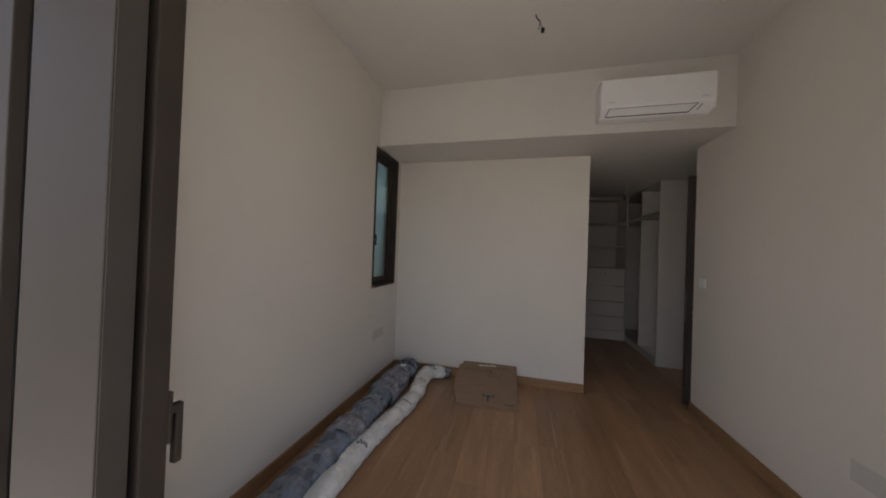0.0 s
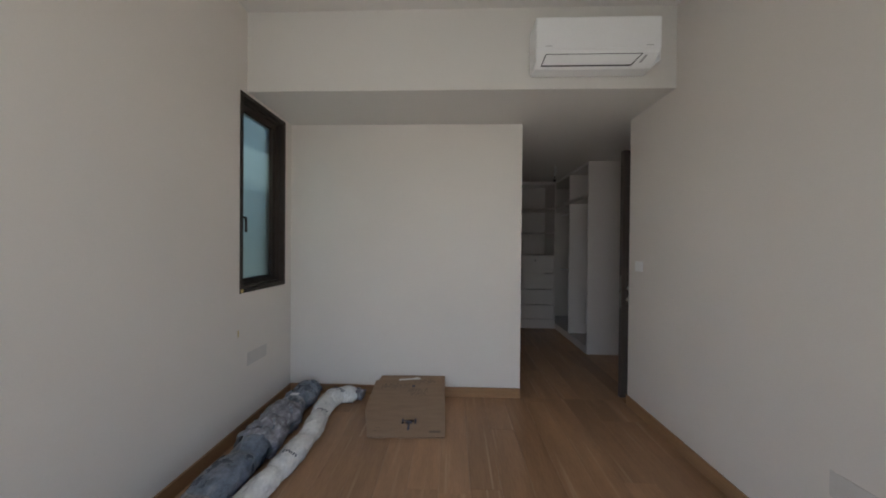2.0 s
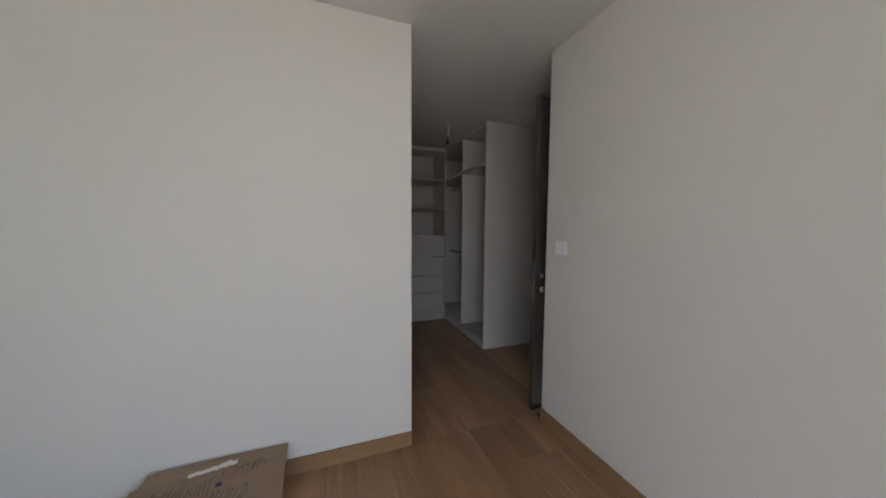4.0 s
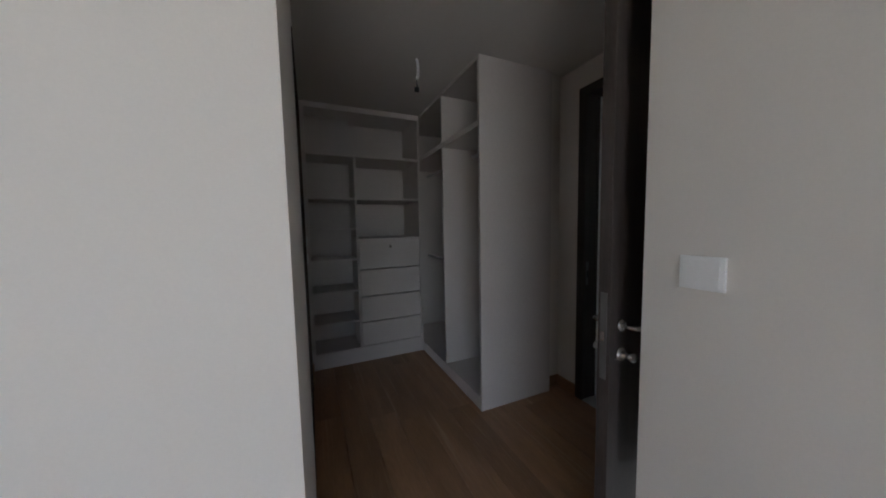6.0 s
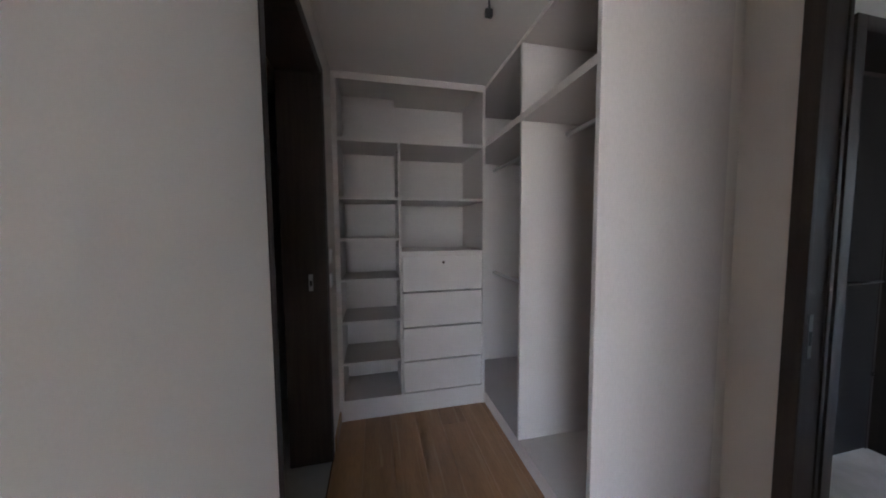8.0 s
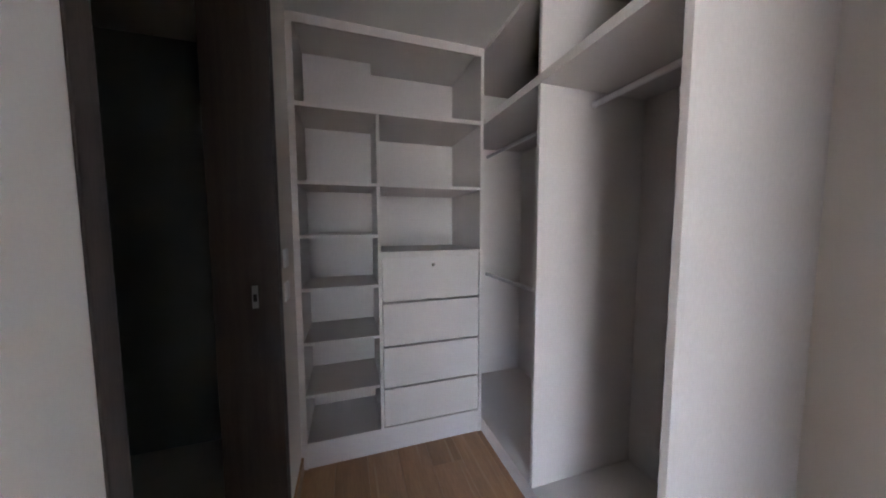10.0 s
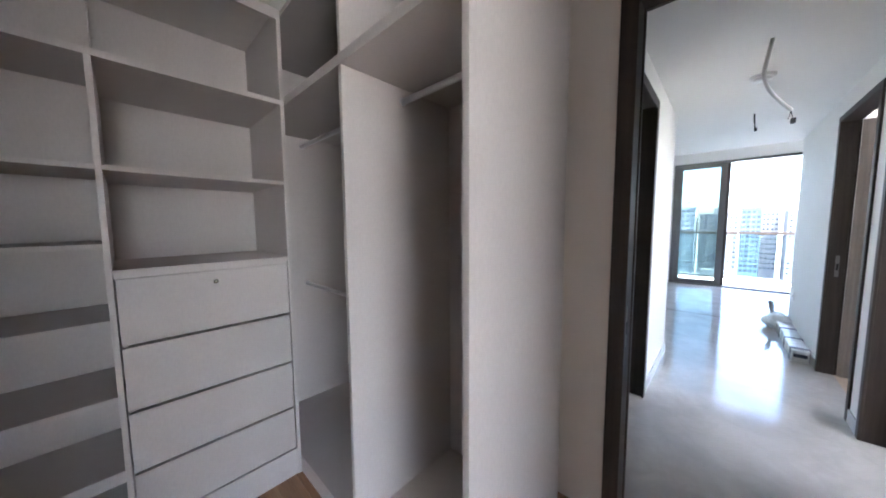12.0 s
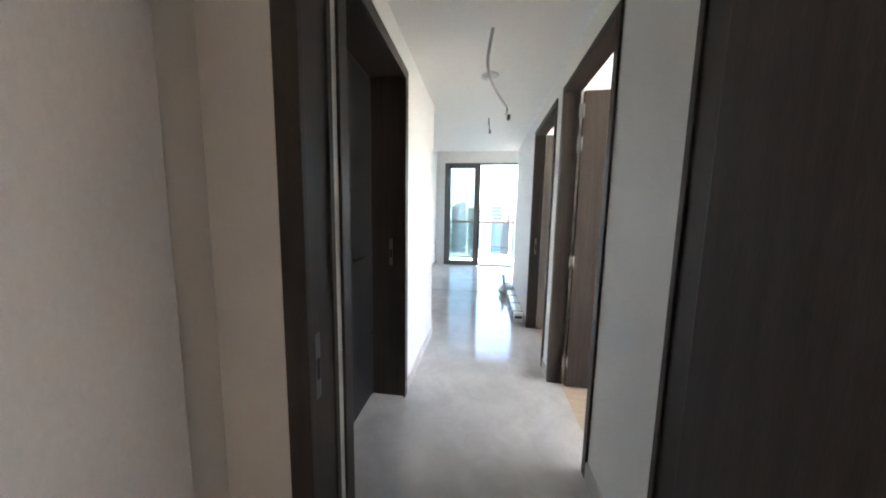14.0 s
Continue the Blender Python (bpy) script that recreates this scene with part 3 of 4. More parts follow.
# air conditioner
def air_conditioner():
    x0, x1, yb, yf, zb, zt = 0.735, 1.556, 3.217, 3.010, 2.672, 2.978
    ob = thing("air_conditioner", ((x0 + x1) / 2, yb, zb), "white wall-mounted split air conditioner under the ceiling", "air conditioner")
    wall_y, yb = yb, yb - 0.03
    profile = [(yb, zt - 0.012), (yb - 0.02, zt), (yf + 0.02, zt), (yf + 0.004, zt - 0.006), (yf, zt - 0.02), (yf, zb + 0.075),
               (yf + 0.006, zb + 0.06), (yf + 0.075, zb + 0.008), (yf + 0.09, zb), (yb, zb)]
    bm = bmesh.new()
    a = [bm.verts.new((x0 + 0.012, y, z)) for y, z in profile]
    b = [bm.verts.new((x1 - 0.012, y, z)) for y, z in profile]
    k = len(profile)
    for i in range(k):
        bm.faces.new((a[i], a[(i + 1) % k], b[(i + 1) % k], b[i]))
    bm.faces.new(a[::-1]), bm.faces.new(b)
    bmesh.ops.recalc_face_normals(bm, faces=bm.faces)
    part("body", bm, PLASTIC, ob)
    for e0, e1 in ((x0, x0 + 0.012), (x1 - 0.012, x1)):
        part("end_cap", boxes((e0, yf + 0.006, zb + 0.012, e1, yb, zt - 0.004), bevel=0.005), PLASTIC, ob)
    part("front_panel", boxes((x0 + 0.004, yf - 0.006, zb + 0.085, x1 - 0.004, yf, zt - 0.018), bevel=0.003), PLASTIC, ob, "smooth white front panel")
    slope = Vector((0, 0.075 - 0.006, 0.008 - 0.06)).normalized()
    nrm = Vector((0, slope.z, -slope.y))
    top, length = Vector((0, yf + 0.008, zb + 0.058)), 0.078

    def strip(u0, u1, s0, s1, lift, skew0=0.0, skew1=0.0):
        m = bmesh.new()
        lo = [top + slope * s0 + nrm * 0.0, top + slope * s1]
        corners = [(u0 + skew0, lo[0]), (u1 + skew1, lo[0]), (u1, lo[1]), (u0, lo[1])]
        bottom = [m.verts.new((u, p.y, p.z)) for u, p in corners]
        upper = [m.verts.new((u, p.y + nrm.y * lift, p.z + nrm.z * lift)) for u, p in corners]
        for i in range(4):
            m.faces.new((bottom[i], bottom[(i + 1) % 4], upper[(i + 1) % 4], upper[i]))
        m.faces.new(bottom[::-1]), m.faces.new(upper)
        bmesh.ops.recalc_face_normals(m, faces=m.faces)
        return m

    gap = part("louver_gap", strip(x0 + 0.05, x1 - 0.16, 0.0, length, 0.002, 0.016, 0.045), DARK_GAP, ob, "dark gap round the louver")
    part("louver", strip(x0 + 0.057, x1 - 0.168, 0.003, length - 0.011, 0.006, 0.015, 0.043), PLASTIC, ob, "white swing louver")
    part("display", strip(x1 - 0.115, x1 - 0.100, 0.01, length - 0.02, 0.003, 0.02, 0.02), PLASTIC_GREY, ob, "small grey display window")
    for u in (x0 + 0.06, x1 - 0.10):
        part("panel_tab", boxes((u, yf - 0.0075, zb + 0.10, u + 0.045, yf - 0.006, zb + 0.104)), PLASTIC_GREY, ob)
    part("mounting_plate", boxes((x0 + 0.05, yb, zb + 0.02, x1 - 0.05, wall_y, zb + 0.24)), PLASTIC, ob)
    return ob


air_conditioner()


# switches and wall plates
def wall_switch(place, nrm, sign, w, h, rockers, label):
    ob = thing("light_switch", place, label, "switch", group="light switches")
    x, y, z = place

    def plate(u0, u1, z0, z1, d0, d1, bevel):
        lo, hi = sorted((d0 * sign, d1 * sign))
        return boxes((x + lo, y + u0, z + z0, x + hi, y + u1, z + z1), bevel=bevel)
    part("plate", plate(-w / 2, w / 2, -h / 2, h / 2, 0, 0.009, 0.002), PLASTIC, ob)
    step = (w - 0.02) / rockers
    for i in range(rockers):
        u = -w / 2 + 0.01 + i * step
        part("rocker", plate(u + 0.001, u + step - 0.001, -h / 2 + 0.011, h / 2 - 0.011, 0.009, 0.012, 0.001), PLASTIC, ob)


wall_switch((RIGHT, 3.618, 1.277), "x", -1, 0.100, 0.088, 1, "white switch plate on the bedroom wall")
wall_switch((PASS, 6.075, 1.30), "x", 1, 0.086, 0.088, 1, "white switch plate beside the bathroom doorway")
wall_switch((PASS, 6.075, 1.14), "x", 1, 0.086, 0.088, 1, "white lower switch plate beside the bathroom doorway")
socket = thing("wall_socket", (7.55, HALL_R, 0.455), "white wall socket low on the hall wall", "socket")
part("plate", boxes((7.507, HALL_R, 0.412, 7.593, HALL_R + 0.009, 0.498), bevel=0.002), PLASTIC, socket)
for x in (7.538, 7.550, 7.562):
    part("slot", boxes((x - 0.003, HALL_R + 0.009, 0.448, x + 0.003, HALL_R + 0.0096, 0.462)), DARK_GAP, socket)
plate = solid("blank_plate", boxes((RIGHT - 0.003, 1.90, 0.39, RIGHT, 2.30, 0.50), bevel=0.001), PATCH, "painted-over blank cover plate low on the wall", "cover plate", "blank plates")
screw = thing("wall_plug", (RIGHT, 1.93, 0.44), "small dark wall plug beside the blank plate", "wall plug")
part("plug", disc(bmesh.new(), (RIGHT - 0.005, 1.93, 0.44), (1, 0, 0), 0.008, 0.006, 10), PLASTIC_GREY, screw)
solid("blank_plate", boxes((LEFT, 3.225, 0.50, LEFT + 0.003, 3.46, 0.60), bevel=0.001), PATCH, "painted-over blank cover plate under the frosted window", "cover plate", "blank plates")
solid("tape_scrap", boxes((LEFT, 3.122, 0.75, LEFT + 0.002, 3.131, 0.80), bevel=0.0005), TAPE_YELLOW, "scrap of yellow tape stuck under the window", "tape")


# hanging wires
def hanging_wire(label, points, radius, ends, plug=0.016, sleeve=PLASTIC):
    ob = thing("hanging_wire", points[0], label, "wire", group="hanging ceiling wires")
    part("conduit", tube(bmesh.new(), smooth_line(points, 6), radius, 8), sleeve, ob, "", True)
    tip = Vector(points[-1])
    for dx, dy in ends:
        part("strand", tube(bmesh.new(), smooth_line([tip, tip + Vector((dx * 0.4, dy * 0.4, -0.03)), tip + Vector((dx, dy, -0.055))], 4), 0.0025, 6), GASKET, ob, "", True)
    last = tip + Vector((ends[0][0], ends[0][1], -0.07))
    part("connector", boxes((last.x - plug, last.y - plug * 0.6, last.z - 0.014, last.x + plug, last.y + plug * 0.6, last.z + 0.018), bevel=0.003), GASKET, ob, "black connector block")
    return ob


hanging_wire("short black wire hanging from the bedroom ceiling", [(0.17, 2.47, HIGH), (0.18, 2.47, HIGH - 0.03), (0.20, 2.46, HIGH - 0.06)], 0.004, [(0.02, 0.0), (-0.01, 0.01)], 0.012, GASKET)
hanging_wire("white conduit hanging from the closet ceiling", [(1.63, 5.295, SOFFIT), (1.64, 5.295, 2.55), (1.635, 5.285, 2.49), (1.62, 5.275, 2.45)], 0.010, [(0.0, 0.0), (0.012, 0.006)])
hanging_wire("long grey conduit hanging from the hall ceiling", [(4.19, 4.395, SOFFIT), (4.19, 4.41, 2.50), (4.21, 4.42, 2.40), (4.27, 4.39, 2.32), (4.37, 4.33, 2.26), (4.45, 4.27, 2.21)], 0.0105, [(0.02, -0.015), (0.01, 0.01)], 0.02, PLASTIC_GREY)
hanging_wire("short black wire hanging further along the hall", [(5.98, 4.38, SOFFIT), (5.98, 4.38, 2.55), (5.99, 4.375, 2.51)], 0.006, [(0.01, -0.01), (-0.01, 0.0)], 0.018, GASKET)
det = thing("smoke_detector", (4.84, 4.395, SOFFIT), "round white detector on the hall ceiling", "smoke detector")
part("base", disc(bmesh.new(), (4.84, 4.395, SOFFIT - 0.008), (0, 0, 1), 0.075, 0.016, 28), PLASTIC, det, "", True)
part("dome", disc(bmesh.new(), (4.84, 4.395, SOFFIT - 0.024), (0, 0, 1), 0.055, 0.018, 28), PLASTIC, det, "", True)
spr = thing("sprinkler", (9.9, 4.4, HIGH), "small ceiling sprinkler head in the living room", "sprinkler")
part("pipe", tube(bmesh.new(), [(9.9, 4.4, HIGH), (9.9, 4.4, HIGH - 0.09)], 0.012, 8), STEEL, spr, "", True)
part("deflector", disc(bmesh.new(), (9.9, 4.4, HIGH - 0.095), (0, 0, 1), 0.025, 0.006, 12), STEEL, spr, "", True)


# closet shelf unit
SX0, SX1, SY = 0.853, 1.982, 6.322
T = 0.019
MID = 1.304
unit = thing("shelf_unit", ((SX0 + SX1) / 2, SY, 0), "white built-in shelf unit, empty, with four drawers", "shelf unit")
for x in (SX0, SX1 - 0.001):
    part("side_panel", boxes((x, SY, 0, x + T, END, SOFFIT - 0.004), bevel=0.0015), MELAMINE, unit)
part("filler_strip", boxes((PASS, SY + 0.008, 0, SX0, SY + 0.026, SOFFIT - 0.004)), MELAMINE, unit, "white filler beside the wall")
part("cornice", boxes((SX0 + T, SY, 2.545, SX1, SY + 0.018, SOFFIT - 0.004), bevel=0.001), MELAMINE, unit)
part("plinth", boxes((SX0 + T, SY + 0.006, 0, SX1, SY + 0.024, 0.141)), MELAMINE, unit, "white plinth board")
part("back_panel", boxes((MID + T / 2, END - 0.02, 0.1, SX1, END - 0.008, SOFFIT - 0.004)), MELAMINE, unit)
part("back_panel", boxes((SX0 + T, 6.73, 0.1, MID + T / 2, 6.748, SOFFIT - 0.004), (MID + T / 2 - 0.012, 6.748, 2.137, MID + T / 2, END - 0.02, SOFFIT - 0.004)), MELAMINE, unit, "white back panel boxed out nearer the front")
part("middle_panel", boxes((MID, SY + 0.001, 0.160, MID + T, END - 0.02, 2.112), bevel=0.0015), MELAMINE, unit)


def shelf(x0, x1, z, thick=T, y0=SY + 0.003, back=END - 0.02):
    part("shelf", boxes((x0, y0, z - thick, x1, back, z), bevel=0.0015), MELAMINE, unit)


shelf(SX0 + T, SX1, 0.160)
shelf(SX0 + T, SX1, 2.137, 0.025, SY + 0.001)
for z in (1.709, 1.402, 1.095, 0.775, 0.455):
    shelf(SX0 + T, MID, z, back=6.73)
shelf(MID + T, SX1, 1.709)
shelf(MID + T, SX1, 1.295)
part("drawer_rail", boxes((MID + T, SY + 0.02, 1.255, SX1, SY + 0.038, 1.276)), MELAMINE, unit)
zs = (0.164, 0.420, 0.692, 0.975, 1.264)
for z0, z1 in zip(zs, zs[1:]):
    drawer = part("drawer", boxes((MID + T + 0.005, SY + 0.003, z0 + 0.004, SX1 - 0.007, SY + 0.021, z1 - 0.008), bevel=0.0015), MELAMINE, unit, "plain white drawer front")
    part("drawer_box", boxes((MID + T + 0.02, SY + 0.021, z0 + 0.03, SX1 - 0.02, END - 0.06, z1 - 0.06)), MELAMINE, drawer)
    if z1 == zs[-1]:
        lock = part("lock", disc(bmesh.new(), (1.652, SY, 1.205), (0, 1, 0), 0.010, 0.007, 16), STEEL, drawer, "round steel lock", True)

# open wardrobe
WX, WB, WY0, WY1 = 2.0, 2.665, 5.056, END
robe = thing("wardrobe", (WX, WY0, 0), "white open built-in wardrobe with steel hanging rails", "wardrobe")
part("side_panel", boxes((WX, WY0, 0, WB, WY0 + 0.025, SOFFIT - 0.004), bevel=0.0015), MELAMINE, robe)
part("divider", boxes((WX + 0.004, 5.712, 0.10, WB - 0.012, 5.712 + 0.022, 2.115), bevel=0.0015), MELAMINE, robe)
part("divider", boxes((WX + 0.004, 5.712, 2.16, WB - 0.012, 5.712 + 0.022, 2.569), bevel=0.0015), MELAMINE, robe)
part("loft_shelf", boxes((WX + 0.001, WY0 + 0.025, 2.116, WB - 0.012, WY1 - 0.012, 2.158), bevel=0.0015), MELAMINE, robe, "thick white loft shelf")
part("base", boxes((WX + 0.002, WY0 + 0.025, 0.0, WB - 0.012, WY1 - 0.012, 0.10), bevel=0.0015), MELAMINE, robe)
part("back_panel", boxes((WB - 0.012, WY0 + 0.025, 0.0, WB, WY1, SOFFIT - 0.004)), MELAMINE, robe)
part("top_panel", boxes((WX + 0.002, WY0 + 0.025, 2.570, WB - 0.012, WY1 - 0.012, 2.594), bevel=0.0015), MELAMINE, robe, "white top board under the ceiling")
part("end_panel", boxes((WX + 0.02, WY1 - 0.012, 0.0, WB - 0.012, WY1, SOFFIT - 0.004)), MELAMINE, robe)
for y0, y1, z in ((WY0 + 0.025, 5.712, 2.055), (5.734, WY1 - 0.012, 2.055), (5.734, WY1 - 0.012, 1.02)):
    rail = part("hanging_rail", tube(bmesh.new(), [(2.32, y0, z), (2.32, y1, z)], 0.0145, 14), CHROME, robe, "chrome hanging rail", True)
    for y in (y0 + 0.002, y1 - 0.002):
        part("socket", disc(bmesh.new(), (2.32, y, z), (0, 1, 0), 0.019, 0.006, 16), CHROME, rail, "", True)


# flattened carton leaning on the skirting
def carton():
    w, d, t = 0.59, 0.660, 0.014
    m = pose(-0.152, 3.19, 0.0, 16.2, 0, 2.0)
    ob = thing("cardboard_box", (0, 0, 0), "flattened brown cardboard box leaning on the skirting", "cardboard box")
    outline = [(-0.288, 0), (0.0, -0.003), (w / 2, 0.0), (w / 2 + 0.002, 0.3), (w / 2 + 0.004, d), (0.0, d + 0.003), (-0.303, d), (-0.318, d - 0.06), (-0.345, d - 0.066), (-0.362, 0.28)]
    back = [(-0.284, 0.004), (-0.28, 0.0), (-0.20, -0.006), (-0.21, 0.30), (-0.36, 0.285), (-0.368, 0.262)]

    def sheet(points, z0, z1, wave):
        bm = bmesh.new()
        lo = [bm.verts.new((x, y, z0)) for x, y in points]
        hi = [bm.verts.new((x, y, z1 + wave * noise.noise(Vector((x * 3, y * 3, 0))))) for x, y in points]
        k = len(points)
        for i in range(k):
            bm.faces.new((lo[i], lo[(i + 1) % k], hi[(i + 1) % k], hi[i]))
        bm.faces.new(lo[::-1]), bm.faces.new(hi)
        bmesh.ops.bevel(bm, geom=bm.edges[:], offset=0.0012, segments=2, affect="EDGES")
        bmesh.ops.recalc_face_normals(bm, faces=bm.faces)
        return bm
    part("panel", sheet(outline, 0.006, t, 0.004), CARD, ob, local=True)
    part("panel", sheet([(x * 0.985, y + 0.002) for x, y in outline[:5]] + [(-0.30, d - 0.01), (-0.34, 0.27)], 0.0, 0.0045, 0.0), CARD_EDGE, ob, "back layer of the flattened box", local=True)
    part("flap", sheet(back, 0.0025, 0.0055, 0.0), CARD_EDGE, ob, "torn side flap", local=True)
    z = t + 0.0032
    part("print", boxes((0.006, 0.055, z, 0.022, 0.130, z + 0.0008), (-0.012, 0.115, z, 0.040, 0.143, z + 0.0008), (-0.030, 0.137, z, 0.058, 0.143, z + 0.0008), (-0.042, 0.115, z, -0.030, 0.162, z + 0.0008), (0.058, 0.115, z, 0.070, 0.162, z + 0.0008)), INK_PRINT, ob, "blue-black printed mark", local=True)
    part("print", boxes((0.175, 0.035, z, 0.262, 0.051, z + 0.0008)), INK_FAINT, ob, local=True)
    part("print", boxes((-0.245, 0.050, z, -0.225, 0.053, z + 0.0008), (-0.245, 0.075, z, -0.20, 0.078, z + 0.0008)), INK_FAINT, ob, local=True)
    rng = random.Random(4)
    for y0, x0, x1, tall in ((0.478, -0.27, -0.02, 0.085), (0.545, 0.02, 0.20, 0.062), (0.425, -0.03, 0.14, 0.07), (0.405, 0.0, 0.12, 0.03)):
        bm = bmesh.new()
        x = x0
        while x < x1:
            step = rng.uniform(0.012, 0.03)
            a = Vector((x, y0 + rng.uniform(0.0, 0.3) * tall, z))
            e = Vector((x + rng.uniform(-0.3, 0.9) * step, y0 + rng.uniform(0.6, 1.0) * tall, z))
            tube(bm, [a, e], 0.0026, 5, flat=0.3)
            if rng.random() < 0.45:
                tube(bm, [a.lerp(e, 0.55), a.lerp(e, 0.55) + Vector((step * 0.9, 0.01, 0))], 0.0022, 5, flat=0.3)
            x += step
        part("handwriting", bm, INK_FAINT, ob, "faded marker scrawl", local=True)
    part("print", boxes((0.0, 0.508, z, 0.026, 0.528, z + 0.0008)), INK, ob, "small dark arrow mark", local=True)
    bm = bmesh.new()
    low, high = [], []
    for k in range(13):
        x = -0.13 + 0.2 * k / 12
        y = 0.592 + 0.02 * k / 12
        low.append(bm.verts.new((x, y - rng.uniform(0.0, 0.008), z + 0.0006)))
        high.append(bm.verts.new((x, y + 0.012 + rng.uniform(0.0, 0.016) * (0.4 + k / 12), z + 0.0006)))
    for k in range(12):
        bm.faces.new((low[k], low[k + 1], high[k + 1], high[k]))
    part("tape_strip", bm, TAPE, ob, "torn strip of tape", local=True)
    ob.matrix_world = m


carton()


# wrapped rolls beside the wall
def roll(name, label, points, radii, material, seed, flat, pinches, crease=0.010):
    line = smooth_line(points, 26)
    n = len(line)
    rr = []
    for i in range(n):
        u = i / (n - 1) * (len(radii) - 1)
        k = min(int(u), len(radii) - 2)
        r = radii[k] * (1 - u + k) + radii[k + 1] * (u - k)
        for at, width, depth in pinches:
            r *= 1 - depth * math.exp(-((i / (n - 1) - at) / width) ** 2)
        rr.append(r * (1 + 0.05 * noise.noise(Vector((i * 0.2, seed, 0)))))
    for k, f in enumerate((0.35, 0.7, 0.88)):
        rr[k] *= f
        rr[-1 - k] *= f
    for i, p in enumerate(line):
        p.z = rr[i] * flat * 0.97
    ob = thing(name, line[n // 2] * 1.0, label, "wrapped roll")
    bm = tube(bmesh.new(), line, rr, 44, flat=flat, wobble=0.14, seed=seed)
    bm.normal_update()
    moves = []
    for v in bm.verts:
        c = v.co
        a = noise.noise(Vector((c.x * 14, c.y * 6 + c.x * 9, c.z * 14 + seed)))
        e = noise.noise(Vector((c.x * 34 + c.y * 12, c.y * 17, c.z * 34 + seed)))
        f = (0.45 - abs(a)) * 1.1 + (0.3 - abs(e)) * 0.8
        moves.append((v, v.normal * f * crease))
    for v, d in moves:
        v.co += d
        v.co.z = max(v.co.z, 0.001)
    part("wrapping", bm, material, ob, "", True)
    return ob, line, rr


def marks_on(ob, line, rr, flat, at, count, length, material, name, seed, grow=1.0):
    """Short strokes of ink that lie on a roll."""
    rng = random.Random(seed)
    bm = bmesh.new()
    i = int(at * (len(line) - 1))
    p, r = line[i], rr[i]
    for k in range(count):
        a = radians(38 + 62 * k / max(1, count - 1))
        c = Vector((math.cos(a) * r * 1.07, 0, math.sin(a) * r * flat * 1.07))
        dy = rng.uniform(-0.5, 0.5) * length
        e = Vector((rng.uniform(-0.01, 0.01), length * rng.uniform(0.4, 1.0), 0.0))
        q = p + c * grow + Vector((0, dy * 0.4, 0))
        tube(bm, [q - e * 0.5, q + e * 0.5], 0.0045, 5)
    part(name, bm, material, ob, "black scrawled writing", local=False)


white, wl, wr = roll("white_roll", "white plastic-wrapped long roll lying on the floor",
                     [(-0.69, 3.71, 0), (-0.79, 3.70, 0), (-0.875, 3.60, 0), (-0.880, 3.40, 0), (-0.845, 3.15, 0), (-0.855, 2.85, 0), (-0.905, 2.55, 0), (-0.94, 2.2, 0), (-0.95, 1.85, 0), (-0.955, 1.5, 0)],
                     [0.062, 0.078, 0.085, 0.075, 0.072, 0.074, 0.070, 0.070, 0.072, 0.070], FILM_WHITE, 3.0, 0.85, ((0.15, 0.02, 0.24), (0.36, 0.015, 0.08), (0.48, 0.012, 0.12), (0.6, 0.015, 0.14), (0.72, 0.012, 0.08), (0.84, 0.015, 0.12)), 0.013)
marks_on(white, wl, wr, 0.85, 0.20, 7, 0.045, INK, "writing", 2, 1.1)
part("end_film", tube(bmesh.new(), smooth_line([(-0.705, 3.712, 0.06), (-0.66, 3.712, 0.065), (-0.62, 3.705, 0.055)], 6), [0.045] + [0.05] * 11 + [0.03], 20, wobble=0.6, seed=4), FILM_GREY, white, "torn grey film end", True)
marks_on(white, wl, wr, 0.85, 0.36, 5, 0.02, INK, "printed_label", 5)
marks_on(white, wl, wr, 0.85, 0.56, 6, 0.03, INK, "writing", 7)
marks_on(white, wl, wr, 0.85, 0.78, 6, 0.05, INK, "writing", 9)
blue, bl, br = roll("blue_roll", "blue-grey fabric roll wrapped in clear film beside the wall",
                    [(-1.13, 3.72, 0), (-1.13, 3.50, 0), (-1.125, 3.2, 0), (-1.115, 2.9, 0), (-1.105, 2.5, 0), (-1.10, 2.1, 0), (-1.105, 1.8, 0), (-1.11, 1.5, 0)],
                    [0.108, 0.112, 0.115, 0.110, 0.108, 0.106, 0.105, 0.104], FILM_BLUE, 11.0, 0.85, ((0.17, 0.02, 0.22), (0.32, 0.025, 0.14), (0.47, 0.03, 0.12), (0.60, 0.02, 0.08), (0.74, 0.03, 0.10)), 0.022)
def film_sleeve(ob, line, rr, i0, i1, flat, seed, material, label):
    """A crumpled sleeve of film round a stretch of a roll."""
    pts, rad = line[i0:i1], rr[i0:i1]
    k = len(pts)
    grown = [r * (1.06 if j in (0, k - 1) else 1.17 + 0.05 * math.sin(j * 0.9 + seed)) for j, r in enumerate(rad)]
    bm = tube(bmesh.new(), pts, grown, 56, caps=False, flat=flat, wobble=0.1, seed=seed)
    bm.normal_update()
    moves = []
    for v in bm.verts:
        c = v.co
        a = noise.noise(Vector((c.x * 16 + c.y * 9, c.y * 13, c.z * 16 + seed)))
        e = noise.noise(Vector((c.x * 40, c.y * 30 + c.z * 18, seed)))
        moves.append((v, v.normal * ((0.35 - abs(a)) * 0.035 + (0.3 - abs(e)) * 0.012)))
    for v, d in moves:
        v.co += d
        v.co.z = max(v.co.z, 0.001)
    part("film_sleeve", bm, material, ob, label, True)


